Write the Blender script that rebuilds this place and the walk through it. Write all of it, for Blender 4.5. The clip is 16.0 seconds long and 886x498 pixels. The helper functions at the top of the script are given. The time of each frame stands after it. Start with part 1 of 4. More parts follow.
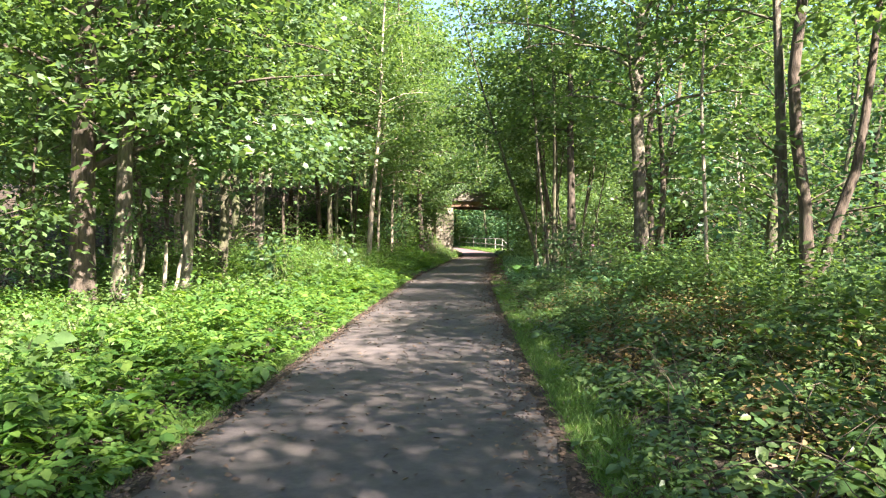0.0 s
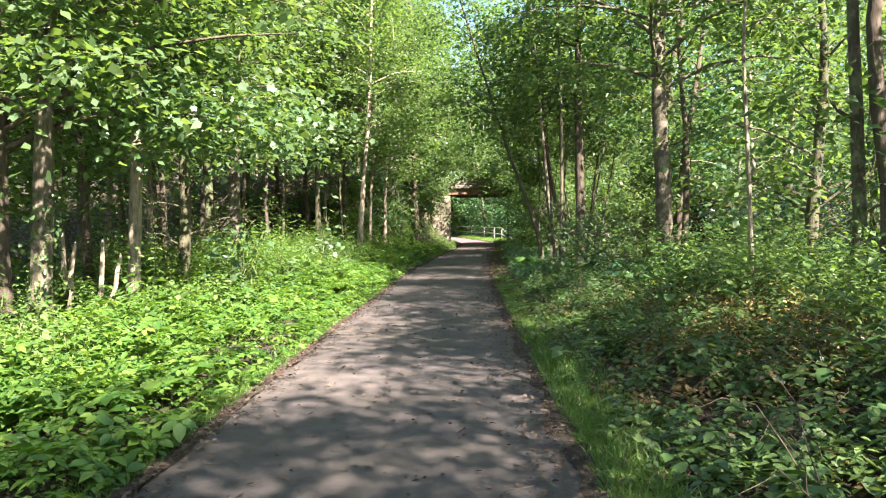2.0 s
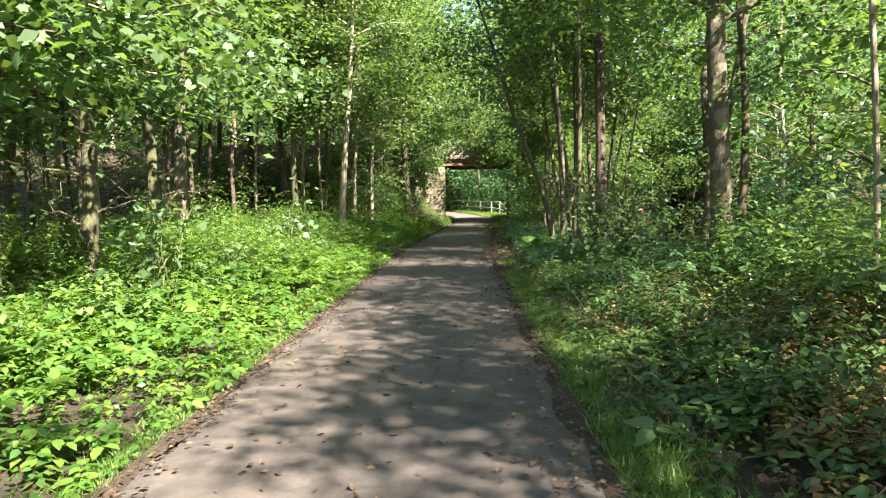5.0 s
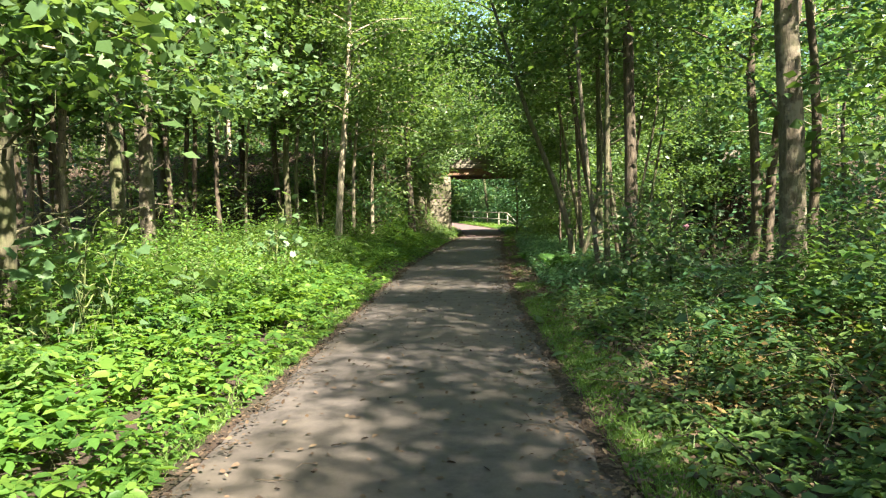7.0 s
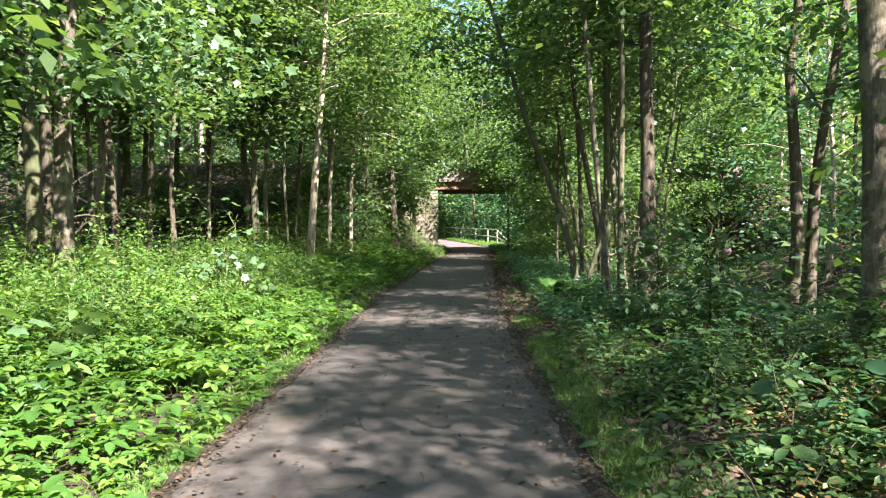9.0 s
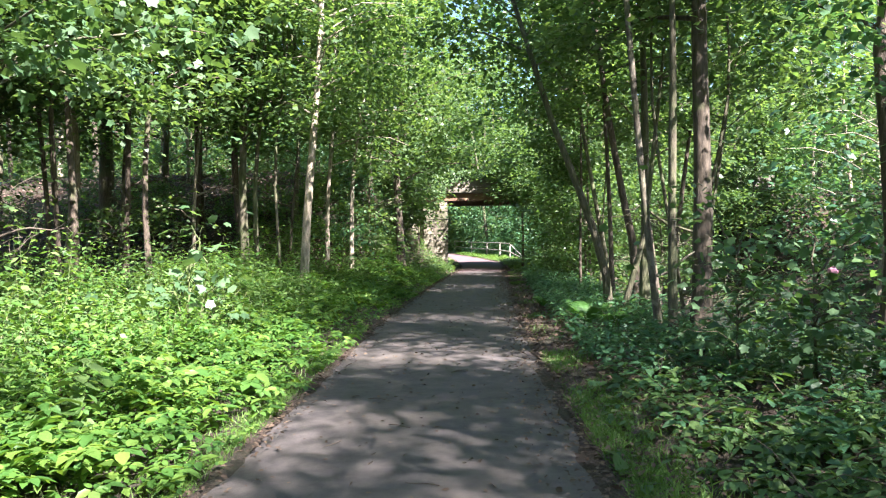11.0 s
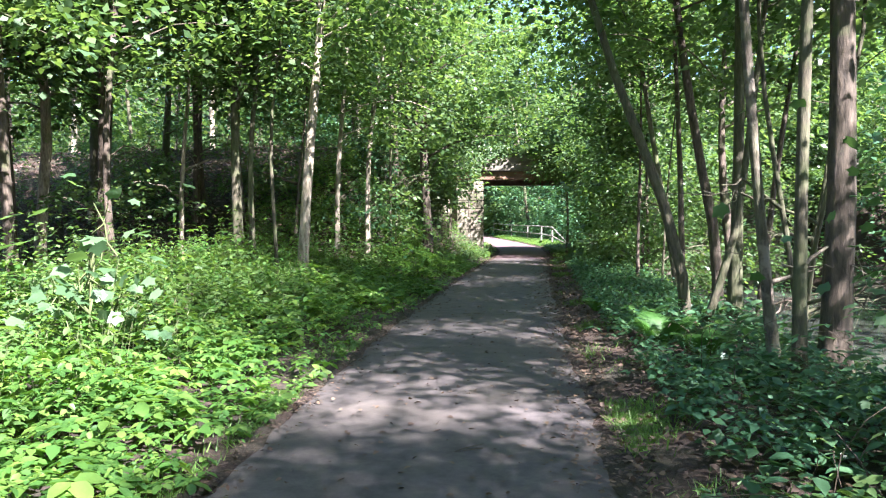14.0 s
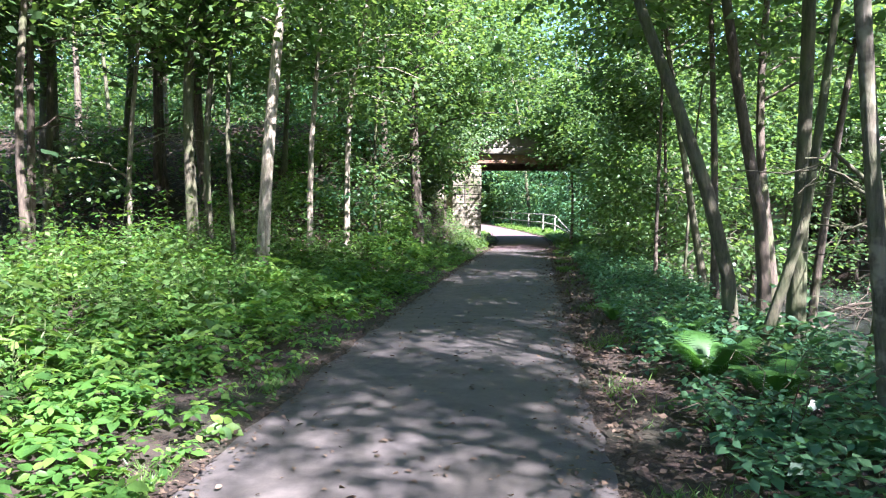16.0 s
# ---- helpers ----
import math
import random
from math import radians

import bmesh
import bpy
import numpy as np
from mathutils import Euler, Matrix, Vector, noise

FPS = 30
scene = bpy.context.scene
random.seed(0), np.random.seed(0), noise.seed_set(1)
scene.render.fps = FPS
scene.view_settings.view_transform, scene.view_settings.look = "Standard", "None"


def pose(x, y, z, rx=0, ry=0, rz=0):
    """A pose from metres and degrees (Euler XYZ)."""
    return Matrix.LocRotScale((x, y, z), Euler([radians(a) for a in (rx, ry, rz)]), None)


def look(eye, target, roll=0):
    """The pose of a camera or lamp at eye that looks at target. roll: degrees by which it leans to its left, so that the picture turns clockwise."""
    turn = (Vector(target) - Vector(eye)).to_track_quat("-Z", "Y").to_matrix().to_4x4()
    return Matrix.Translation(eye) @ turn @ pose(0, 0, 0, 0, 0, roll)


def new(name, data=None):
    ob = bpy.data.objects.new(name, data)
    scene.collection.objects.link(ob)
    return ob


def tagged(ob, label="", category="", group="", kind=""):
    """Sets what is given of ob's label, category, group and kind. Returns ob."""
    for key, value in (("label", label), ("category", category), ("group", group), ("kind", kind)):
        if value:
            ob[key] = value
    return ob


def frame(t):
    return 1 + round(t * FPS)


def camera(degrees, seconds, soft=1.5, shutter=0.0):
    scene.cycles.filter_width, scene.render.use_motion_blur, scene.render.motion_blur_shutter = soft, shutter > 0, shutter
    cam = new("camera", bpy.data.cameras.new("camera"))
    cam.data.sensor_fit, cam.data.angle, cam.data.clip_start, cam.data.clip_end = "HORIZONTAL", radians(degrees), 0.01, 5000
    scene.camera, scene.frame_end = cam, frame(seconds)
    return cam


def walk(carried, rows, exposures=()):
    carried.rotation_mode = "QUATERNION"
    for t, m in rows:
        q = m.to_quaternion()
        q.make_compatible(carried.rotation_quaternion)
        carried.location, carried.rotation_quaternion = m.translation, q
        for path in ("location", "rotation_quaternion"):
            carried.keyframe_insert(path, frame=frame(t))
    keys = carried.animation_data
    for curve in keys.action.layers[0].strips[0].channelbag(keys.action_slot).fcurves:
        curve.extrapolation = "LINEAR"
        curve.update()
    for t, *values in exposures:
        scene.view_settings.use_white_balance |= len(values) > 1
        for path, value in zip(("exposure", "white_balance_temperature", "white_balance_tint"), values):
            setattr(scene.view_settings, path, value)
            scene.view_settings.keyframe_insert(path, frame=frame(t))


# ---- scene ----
cam = camera(63.2, 16.0, soft=1.15)
METRES, EYE, TILT, LEAN, TURN = 19.0, 1.55, -1.2, 0.0, 0.0
ROWS = [
    (0.0, 0.0, 0.0, 0.0, 0.0, 0.0, -0.0),
    (0.5, -0.0006, 0.0264, 0.0026, 0.3, 0.19, 0.49),
    (1.0, 0.0003, 0.0561, 0.0032, 0.34, 0.05, 0.58),
    (1.5, -0.0008, 0.0862, 0.0032, 0.31, -0.85, 0.63),
    (2.0, 0.0023, 0.1185, 0.0037, -0.18, -0.87, 0.76),
    (2.5, 0.0025, 0.1507, 0.0048, -0.73, -1.13, 0.46),
    (3.0, 0.0044, 0.1834, 0.005, -0.97, -1.16, 1.41),
    (3.5, 0.0034, 0.216, 0.0051, -1.0, -1.67, 0.99),
    (4.0, 0.0039, 0.2481, 0.005, -0.8, -2.51, 1.02),
    (6.5, 0.0039, 0.4006, 0.0117, -0.43, -3.06, 0.81),
    (7.0, 0.002, 0.4325, 0.0129, -0.27, -2.13, 1.07),
    (7.5, 0.0036, 0.4662, 0.0141, -0.2, -1.91, 1.29),
    (8.0, 0.0038, 0.498, 0.0151, -0.68, -1.71, 0.81),
    (8.5, 0.0074, 0.5323, 0.015, -1.06, -1.54, -0.09),
    (9.0, 0.0065, 0.5641, 0.0158, -1.26, -0.88, 0.45),
    (11.5, 0.0094, 0.7194, 0.0184, 0.15, 0.24, 0.71),
    (12.0, 0.0124, 0.7471, 0.0195, 1.29, -0.13, 0.88),
    (12.5, 0.0149, 0.7796, 0.0195, 1.03, -0.17, 0.63),
    (13.0, 0.0187, 0.8092, 0.0206, 2.37, -0.62, 0.51),
    (13.5, 0.0206, 0.8373, 0.0223, 2.86, -0.98, 0.55),
    (14.0, 0.0245, 0.8697, 0.0235, 2.78, -1.21, 0.1),
    (14.5, 0.0251, 0.9013, 0.0228, 2.86, -1.87, -0.08),
    (15.0, 0.0298, 0.9341, 0.0237, 3.2, -2.18, -0.09),
    (15.5, 0.0304, 0.9647, 0.024, 3.19, -2.45, -0.25),
    (16.0, 0.0323, 0.9973, 0.0247, 2.83, -2.22, -0.39),
]
walk(cam, [(t, pose(0, 0, EYE, TILT, LEAN, TURN) @ pose(METRES * x, METRES * y, METRES * z, 90 + pitch, roll, yaw)) for t, x, y, z, yaw, pitch, roll in ROWS],
     exposures=[(0, 3.05, 6200, 16), (4, 3.02, 6400, 12), (7, 2.85, 6650, 3), (9, 2.95, 5950, 11), (12.5, 3.2, 5550, 17), (16, 3.36, 5200, 20)])

# ---- world, sun ----
SUN_EL, SUN_AZ = radians(46), math.atan2(0.62, -0.78)  # azimuth of the sun seen from the place, clockwise from +y
world = bpy.data.worlds.new("sky")
scene.world = world
world.use_nodes = True
wt = world.node_tree
sky = wt.nodes.new("ShaderNodeTexSky")
sky.sky_type, sky.sun_disc = "NISHITA", False
sky.sun_elevation, sky.sun_rotation = SUN_EL, SUN_AZ
wt.links.new(sky.outputs[0], wt.nodes["Background"].inputs[0])
wt.nodes["Background"].inputs[1].default_value = 0.05
sun = new("sun", bpy.data.lights.new("sun", "SUN"))
sun.data.energy, sun.data.angle, sun.data.color = 5.0, radians(0.9), (1.0, 0.89, 0.74)
sun_from = Vector((math.sin(SUN_AZ) * math.cos(SUN_EL), math.cos(SUN_AZ) * math.cos(SUN_EL), math.sin(SUN_EL)))
sun.matrix_world = look(sun_from * 60, (0, 0, 0))
rng = np.random.default_rng(7)


# ---- materials ----
def nodes_of(name):
    m = bpy.data.materials.new(name)
    m.use_nodes = True
    return m, m.node_tree.nodes, m.node_tree.links, m.node_tree.nodes["Principled BSDF"]


def ramp(nodes, links, fac, stops):
    r = nodes.new("ShaderNodeValToRGB")
    while len(r.color_ramp.elements) < len(stops):
        r.color_ramp.elements.new(0.5)
    for e, (p, c) in zip(r.color_ramp.elements, stops):
        e.position, e.color = p, (*c, 1)
    links.new(fac, r.inputs[0])
    return r.outputs[0]


def noise_tex(nodes, links, scale, detail=4, rough=0.6, vec=None):
    n = nodes.new("ShaderNodeTexNoise")
    n.inputs["Scale"].default_value, n.inputs["Detail"].default_value, n.inputs["Roughness"].default_value = scale, detail, rough
    if vec is None:
        g = nodes.new("ShaderNodeNewGeometry")
        vec = g.outputs["Position"]
    links.new(vec, n.inputs["Vector"])
    return n.outputs["Fac"]


def mixed(nodes, links, fac, a, b, kind="MIX"):
    m = nodes.new("ShaderNodeMix")
    m.data_type, m.blend_type = "RGBA", kind
    for s, v in ((0, fac), (6, a), (7, b)):
        if isinstance(v, (int, float)):
            m.inputs[s].default_value = v
        elif isinstance(v, tuple):
            m.inputs[s].default_value = (*v, 1)
        else:
            links.new(v, m.inputs[s])
    return m.outputs[2]


def bump(nodes, links, height, bsdf, strength=0.4, dist=0.02):
    b = nodes.new("ShaderNodeBump")
    b.inputs["Strength"].default_value, b.inputs["Distance"].default_value = strength, dist
    links.new(height, b.inputs["Height"])
    links.new(b.outputs[0], bsdf.inputs["Normal"])


def leaf_material(name, dark, mid, light, gloss=0.4, through_light=0.42, warm=1.25, odd=None):
    """Thin leaves: every leaf has its own green, lets some light through, and shines a little."""
    m, n, l, p = nodes_of(name)
    g = n.new("ShaderNodeNewGeometry")
    big = noise_tex(n, l, 0.7, 3)
    mixv = n.new("ShaderNodeMath")
    mixv.operation = "MULTIPLY_ADD"
    l.new(g.outputs["Random Per Island"], mixv.inputs[0])
    mixv.inputs[1].default_value = 0.55
    half = n.new("ShaderNodeMath")
    half.operation = "MULTIPLY"
    half.inputs[1].default_value = 0.52
    l.new(big, half.inputs[0])
    l.new(half.outputs[0], mixv.inputs[2])
    stops = [(0.05, dark), (0.5, mid), (0.93, light)]
    if odd:
        stops.append((0.985, odd))
    col = ramp(n, l, mixv.outputs[0], stops)
    vein = noise_tex(n, l, 60, 2)
    col = mixed(n, l, 0.25, col, ramp(n, l, vein, [(0.3, (0.45, 0.5, 0.4)), (0.7, (1, 1, 1))]), "MULTIPLY")
    l.new(col, p.inputs["Base Color"])
    p.inputs["Roughness"].default_value = gloss
    p.inputs["Specular IOR Level"].default_value = 0.5
    t = n.new("ShaderNodeBsdfTranslucent")
    tc = mixed(n, l, 1.0, col, (warm * 1.18, warm * 1.14, 0.58), "MULTIPLY")
    l.new(tc, t.inputs[0])
    mx = n.new("ShaderNodeMixShader")
    mx.inputs[0].default_value = through_light
    l.new(p.outputs[0], mx.inputs[1])
    l.new(t.outputs[0], mx.inputs[2])
    l.new(mx.outputs[0], n["Material Output"].inputs[0])
    return m


def bark_material(name, dark, light, moss=0.35, scale=9.0, pale=None):
    m, n, l, p = nodes_of(name)
    tc = n.new("ShaderNodeTexCoord")
    mp = n.new("ShaderNodeMapping")
    mp.inputs["Scale"].default_value = (1, 1, 0.22)
    l.new(tc.outputs["Object"], mp.inputs[0])
    fine = noise_tex(n, l, scale * 3, 6, 0.7, mp.outputs[0])
    col = ramp(n, l, fine, [(0.33, dark), (0.62, light)])
    if pale:
        patch = noise_tex(n, l, 5.0, 3)
        col = mixed(n, l, ramp(n, l, patch, [(0.5, (0, 0, 0)), (0.6, (1, 1, 1))]), col, pale)
    green = noise_tex(n, l, 2.2, 4)
    col = mixed(n, l, ramp(n, l, green, [(0.62 - moss * 0.35, (0, 0, 0)), (0.75, (0.75, 0.75, 0.75))]), col, (0.085, 0.11, 0.035))
    l.new(col, p.inputs["Base Color"])
    p.inputs["Roughness"].default_value = 0.9
    bump(n, l, fine, p, 0.8, 0.03)
    return m


def plain_material(name, a, b, scale=6.0, rough=0.85, metal=0.0, bumps=0.3, fine=60.0):
    m, n, l, p = nodes_of(name)
    c = noise_tex(n, l, scale, 5)
    f = noise_tex(n, l, fine, 3)
    col = ramp(n, l, c, [(0.3, a), (0.7, b)])
    col = mixed(n, l, 0.5, col, ramp(n, l, f, [(0.3, (0.55, 0.55, 0.55)), (0.7, (1.1, 1.1, 1.1))]), "MULTIPLY")
    l.new(col, p.inputs["Base Color"])
    p.inputs["Roughness"].default_value, p.inputs["Metallic"].default_value = rough, metal
    bump(n, l, f, p, bumps, 0.01)
    return m


LEAF_CROWN = leaf_material("crown leaf", (0.038, 0.08, 0.028), (0.088, 0.155, 0.056), (0.165, 0.235, 0.1), 0.42, 0.54)
LEAF_BLUE = leaf_material("shade leaf", (0.03, 0.075, 0.04), (0.06, 0.14, 0.07), (0.12, 0.21, 0.1), 0.36, 0.45)
LEAF_MAPLE = leaf_material("maple leaf", (0.045, 0.095, 0.035), (0.085, 0.155, 0.07), (0.155, 0.235, 0.12), 0.45)
LEAF_NETTLE = leaf_material("nettle leaf", (0.032, 0.092, 0.022), (0.078, 0.17, 0.03), (0.19, 0.285, 0.052), 0.48, 0.45)
LEAF_HERB = leaf_material("pale herb leaf", (0.05, 0.1, 0.03), (0.1, 0.18, 0.05), (0.19, 0.28, 0.09), 0.5, odd=(0.3, 0.26, 0.12))
LEAF_BRAMBLE = leaf_material("bramble leaf", (0.03, 0.07, 0.022), (0.068, 0.13, 0.04), (0.15, 0.21, 0.07), 0.4, 0.35, odd=(0.22, 0.15, 0.05))
LEAF_DRY = leaf_material("dry leaf", (0.03, 0.019, 0.013), (0.075, 0.047, 0.032), (0.19, 0.13, 0.085), 0.7, 0.12, 0.9)
GRASS = leaf_material("grass blade", (0.055, 0.12, 0.025), (0.1, 0.19, 0.035), (0.19, 0.27, 0.07), 0.5, 0.35)
FERN = leaf_material("fern frond", (0.035, 0.1, 0.02), (0.06, 0.15, 0.028), (0.1, 0.2, 0.04), 0.5, 0.4)
STEM = plain_material("green stem", (0.06, 0.085, 0.025), (0.13, 0.15, 0.05))
TWIG = plain_material("dry twig", (0.05, 0.035, 0.024), (0.13, 0.095, 0.065))
BARK = bark_material("grey bark", (0.03, 0.026, 0.018), (0.118, 0.1, 0.064), 0.6)
BARK_DARK = bark_material("dark bark", (0.03, 0.022, 0.017), (0.12, 0.09, 0.065), 0.2)
BARK_PALE = bark_material("pale bark", (0.1, 0.08, 0.058), (0.36, 0.3, 0.225), 0.2, 7.0)
BARK_MOTTLED = bark_material("mottled bark", (0.035, 0.028, 0.02), (0.13, 0.105, 0.078), 0.4, 8.0, (0.2, 0.17, 0.13))
BARK_BROWN = bark_material("brown furrowed bark", (0.026, 0.02, 0.015), (0.115, 0.088, 0.064), 0.1, 6.0)
WOOD_GREY = plain_material("weathered wood", (0.22, 0.2, 0.17), (0.4, 0.37, 0.32), 3.0)
STONE = plain_material("sandstone", (0.14, 0.115, 0.085), (0.32, 0.265, 0.205), 3.0, 0.9, 0, 0.6, 25)
MORTAR = plain_material("mortar", (0.2, 0.18, 0.15), (0.3, 0.27, 0.23))
CONCRETE = plain_material("weathered concrete", (0.09, 0.08, 0.062), (0.24, 0.2, 0.165), 1.5, 0.85)
RUST = plain_material("rusty girder", (0.12, 0.06, 0.035), (0.28, 0.16, 0.10), 4.0, 0.7)
THISTLE = plain_material("pink thistle bloom", (0.45, 0.18, 0.28), (0.65, 0.32, 0.42), 40.0)


# ---- plan ----
EDGE_Y = (-30, 4, 8, 13, 20, 25, 28, 33, 38, 43, 47, 52, 58, 66, 78, 100)
EDGE_L = (-2.3, -1.93, -1.76, -1.58, -1.25, -1.03, -0.82, -0.36, 0.12, 0.68, 1.15, 1.5, 1.5, 0.9, -0.6, -5)
EDGE_R = (0.3, 0.86, 0.97, 1.1, 1.35, 1.62, 1.84, 2.22, 2.62, 3.05, 3.5, 3.85, 3.95, 3.3, 1.9, -2.5)


def smooth(a, b, v):
    t = np.clip((np.asarray(v, float) - a) / (b - a), 0, 1)
    return t * t * (3 - 2 * t)


def left_edge(y):
    return np.interp(y, EDGE_Y, EDGE_L)


def right_edge(y):
    return np.interp(y, EDGE_Y, EDGE_R)


def waves(x, y, s, seed=0.0):
    """Soft uneven field, about -1 to 1."""
    return (np.sin(x * s + 1.7 * np.sin(y * s * 0.83 + seed)) + np.sin(y * s * 1.13 + 1.3 * np.sin(x * s * 0.71 + seed * 2.1) + seed)) * 0.5


def ground_z(x, y):
    x, y = np.asarray(x, float), np.asarray(y, float)
    dl, dr = left_edge(y) - x, x - right_edge(y)
    off = np.maximum(np.maximum(dl, dr), 0)
    z = 0.04 * smooth(0.05, 0.5, off) + 0.05 * waves(x, y, 1.3) * smooth(0.3, 2, off)
    z = z + 0.28 * smooth(0.6, 6, dl) + 0.12 * smooth(0.8, 3, dr) * (1 - smooth(18, 24, y))
    bank = 4.2 * np.clip((y - 35 + 0.15 * (x + 6)) / 9.5, 0, 1) * smooth(0.6, 4.5, dl) * (1 - smooth(56, 66, y))
    far = 3.6 * smooth(13.5, 17, x) * smooth(45, 50, y) * (1 - smooth(56, 66, y))
    z = z + bank + far
    z = z - 1.7 * smooth(2.0, 5.5, dr) * smooth(19, 27, y) * (1 - smooth(13, 17, x))
    z = z + 0.7 * smooth(14, 40, np.abs(x)) + 26 * smooth(90, 150, y)
    return z


def low_spot(x, y):
    """Weeds stay low round the feet of the first trees."""
    return 1 - 0.6 * (1 - smooth(-4.7, -3.5, x)) * (1 - smooth(14.5, 17.5, y))


def part(name, bm, mat, parent=None, label=""):
    me = bpy.data.meshes.new(name)
    bm.to_mesh(me)
    bm.free()
    me.materials.append(mat)
    ob = new(name, me)
    ob.parent = parent
    if label:
        ob["label"] = label
    return ob


def mesh_object(name, verts, faces, mat, parent=None, flat=False):
    """One mesh from arrays; faces all with the same number of corners."""
    me = bpy.data.meshes.new(name)
    verts, faces = np.asarray(verts, np.float32), np.asarray(faces, np.int32)
    k = faces.shape[1]
    me.vertices.add(len(verts))
    me.vertices.foreach_set("co", verts.ravel())
    me.loops.add(faces.size)
    me.loops.foreach_set("vertex_index", faces.ravel())
    me.polygons.add(len(faces))
    me.polygons.foreach_set("loop_start", np.arange(0, faces.size, k, dtype=np.int32))
    me.update(calc_edges=True)
    me.polygons.foreach_set("use_smooth", np.full(len(faces), not flat))
    me.materials.append(mat)
    ob = new(name, me)
    ob.parent = parent
    return ob


def thing(name, at, label, category, group="", kind=""):
    e = new(name)
    e.location = at
    e.empty_display_size = 0.2
    return tagged(e, label, category, group, kind)


# ---- leaves and tubes ----
DIAMOND = (np.array([(0, 0, 0), (0.42, -0.33, 0.05), (1, 0, -0.06), (0.42, 0.33, 0.05)]), np.array([(0, 1, 2, 3)]))
FOLDED = (np.array([(0, 0, 0), (0.28, -0.32, 0.07), (0.68, -0.23, 0.04), (1, 0, -0.1), (0.68, 0.23, 0.04), (0.28, 0.32, 0.07)]),
          np.array([(0, 1, 2, 3), (0, 3, 4, 5)]))
LOBED = (np.array([(0, 0, 0), (0.08, -0.44, 0.05), (0.36, -0.37, 0.03), (0.64, -0.54, -0.04), (0.72, -0.27, 0.02), (1, 0, -0.12),
                   (0.72, 0.27, 0.02), (0.64, 0.54, -0.04), (0.36, 0.37, 0.03), (0.08, 0.44, 0.05)]),
         np.array([(0, 1, 2, 2), (0, 2, 4, 5), (2, 3, 4, 4), (0, 5, 6, 8), (6, 7, 8, 8), (0, 8, 9, 9)]))
BLADE = (np.array([(0, -0.055, 0), (0, 0.055, 0), (1, 0, 0)]), np.array([(0, 1, 2)]))


def unit(v):
    return v / np.maximum(np.linalg.norm(v, axis=1, keepdims=True), 1e-6)


def leaves(name, at, along, up, size, template, mat, parent=None):
    """Many leaves in one mesh: each at its place, pointing along, facing up."""
    tv, tf = template
    along = unit(along)
    side = unit(np.cross(up, along))
    nrm = np.cross(along, side)
    s = np.asarray(size).reshape(-1, 1, 1)
    v = at[:, None, :] + s * (tv[None, :, 0:1] * along[:, None, :] + tv[None, :, 1:2] * side[:, None, :] + tv[None, :, 2:3] * nrm[:, None, :])
    f = tf[None] + (np.arange(len(at)) * len(tv))[:, None, None]
    if template is LOBED:
        me_faces = f.reshape(-1, 4)
        tri = np.concatenate([me_faces[:, :3], me_faces[me_faces[:, 2] != me_faces[:, 3]][:, [0, 2, 3]]])
        return mesh_object(name, v.reshape(-1, 3), tri, mat, parent)
    return mesh_object(name, v.reshape(-1, 3), f.reshape(-1, tf.shape[1]), mat, parent)


class Tubes:
    """Gathers tapered round tubes along lines into one mesh."""

    def __init__(self):
        self.v, self.f, self.n = [], [], 0

    def add(self, pts, radii, sides=6, rough=0.0):
        pts = np.asarray(pts, float)
        d = unit(np.gradient(pts, axis=0))
        ref = np.where(np.abs(d[:, 2:3]) > 0.9, [[1.0, 0, 0]], [[0, 0, 1.0]])
        a = unit(np.cross(d, ref))
        b = np.cross(d, a)
        ang = np.linspace(0, 2 * math.pi, sides, endpoint=False)
        rad = np.asarray(radii)[:, None] * (1 + rough * rng.normal(size=(len(pts), sides)))
        ring = pts[:, None] + rad[..., None] * (np.cos(ang)[None, :, None] * a[:, None] + np.sin(ang)[None, :, None] * b[:, None])
        k, i, j = len(pts), np.arange(len(pts) - 1)[:, None], np.arange(sides)[None]
        q = np.stack([i * sides + j, i * sides + (j + 1) % sides, (i + 1) * sides + (j + 1) % sides, (i + 1) * sides + j], -1).reshape(-1, 4) + self.n
        self.v.append(ring.reshape(-1, 3))
        self.f.append(q)
        self.n += k * sides

    def build(self, name, mat, parent=None):
        return mesh_object(name, np.concatenate(self.v), np.concatenate(self.f), mat, parent)


def curve_pts(a, b, n, sag=0.0, wob=0.0):
    t = np.linspace(0, 1, n)[:, None]
    p = np.asarray(a) * (1 - t) + np.asarray(b) * t
    p[:, 2] += sag * 4 * (t[:, 0] * (1 - t[:, 0]))
    p[1:-1] += rng.normal(size=(n - 2, 3)) * wob
    return p


def spray_leaves(centres, per, spread, flat, size, droop=0.3):
    """Leaves scattered in flattened sprays round the given centres."""
    n = len(centres) * per
    c = np.repeat(centres, per, axis=0)
    r = rng.normal(size=(n, 3)) * np.array([1, 1, flat]) * np.repeat(spread, per)[:, None]
    tilt = np.repeat(rng.normal(size=(len(centres), 2)) * 0.35, per, axis=0)
    r[:, 2] += r[:, 0] * tilt[:, 0] + r[:, 1] * tilt[:, 1] - 0.25 * (r[:, 0] ** 2 + r[:, 1] ** 2)
    at = c + r
    along = r * [1, 1, 0.2] + rng.normal(size=(n, 3)) * [0.3, 0.3, 0.15] * 1.2
    along[:, 2] -= droop * np.abs(rng.normal(size=n)) * np.linalg.norm(along[:, :2], axis=1)
    up = rng.normal(size=(n, 3)) * 0.45 + [0, 0, 1]
    return at, along, up, size * rng.uniform(0.65, 1.25, n)


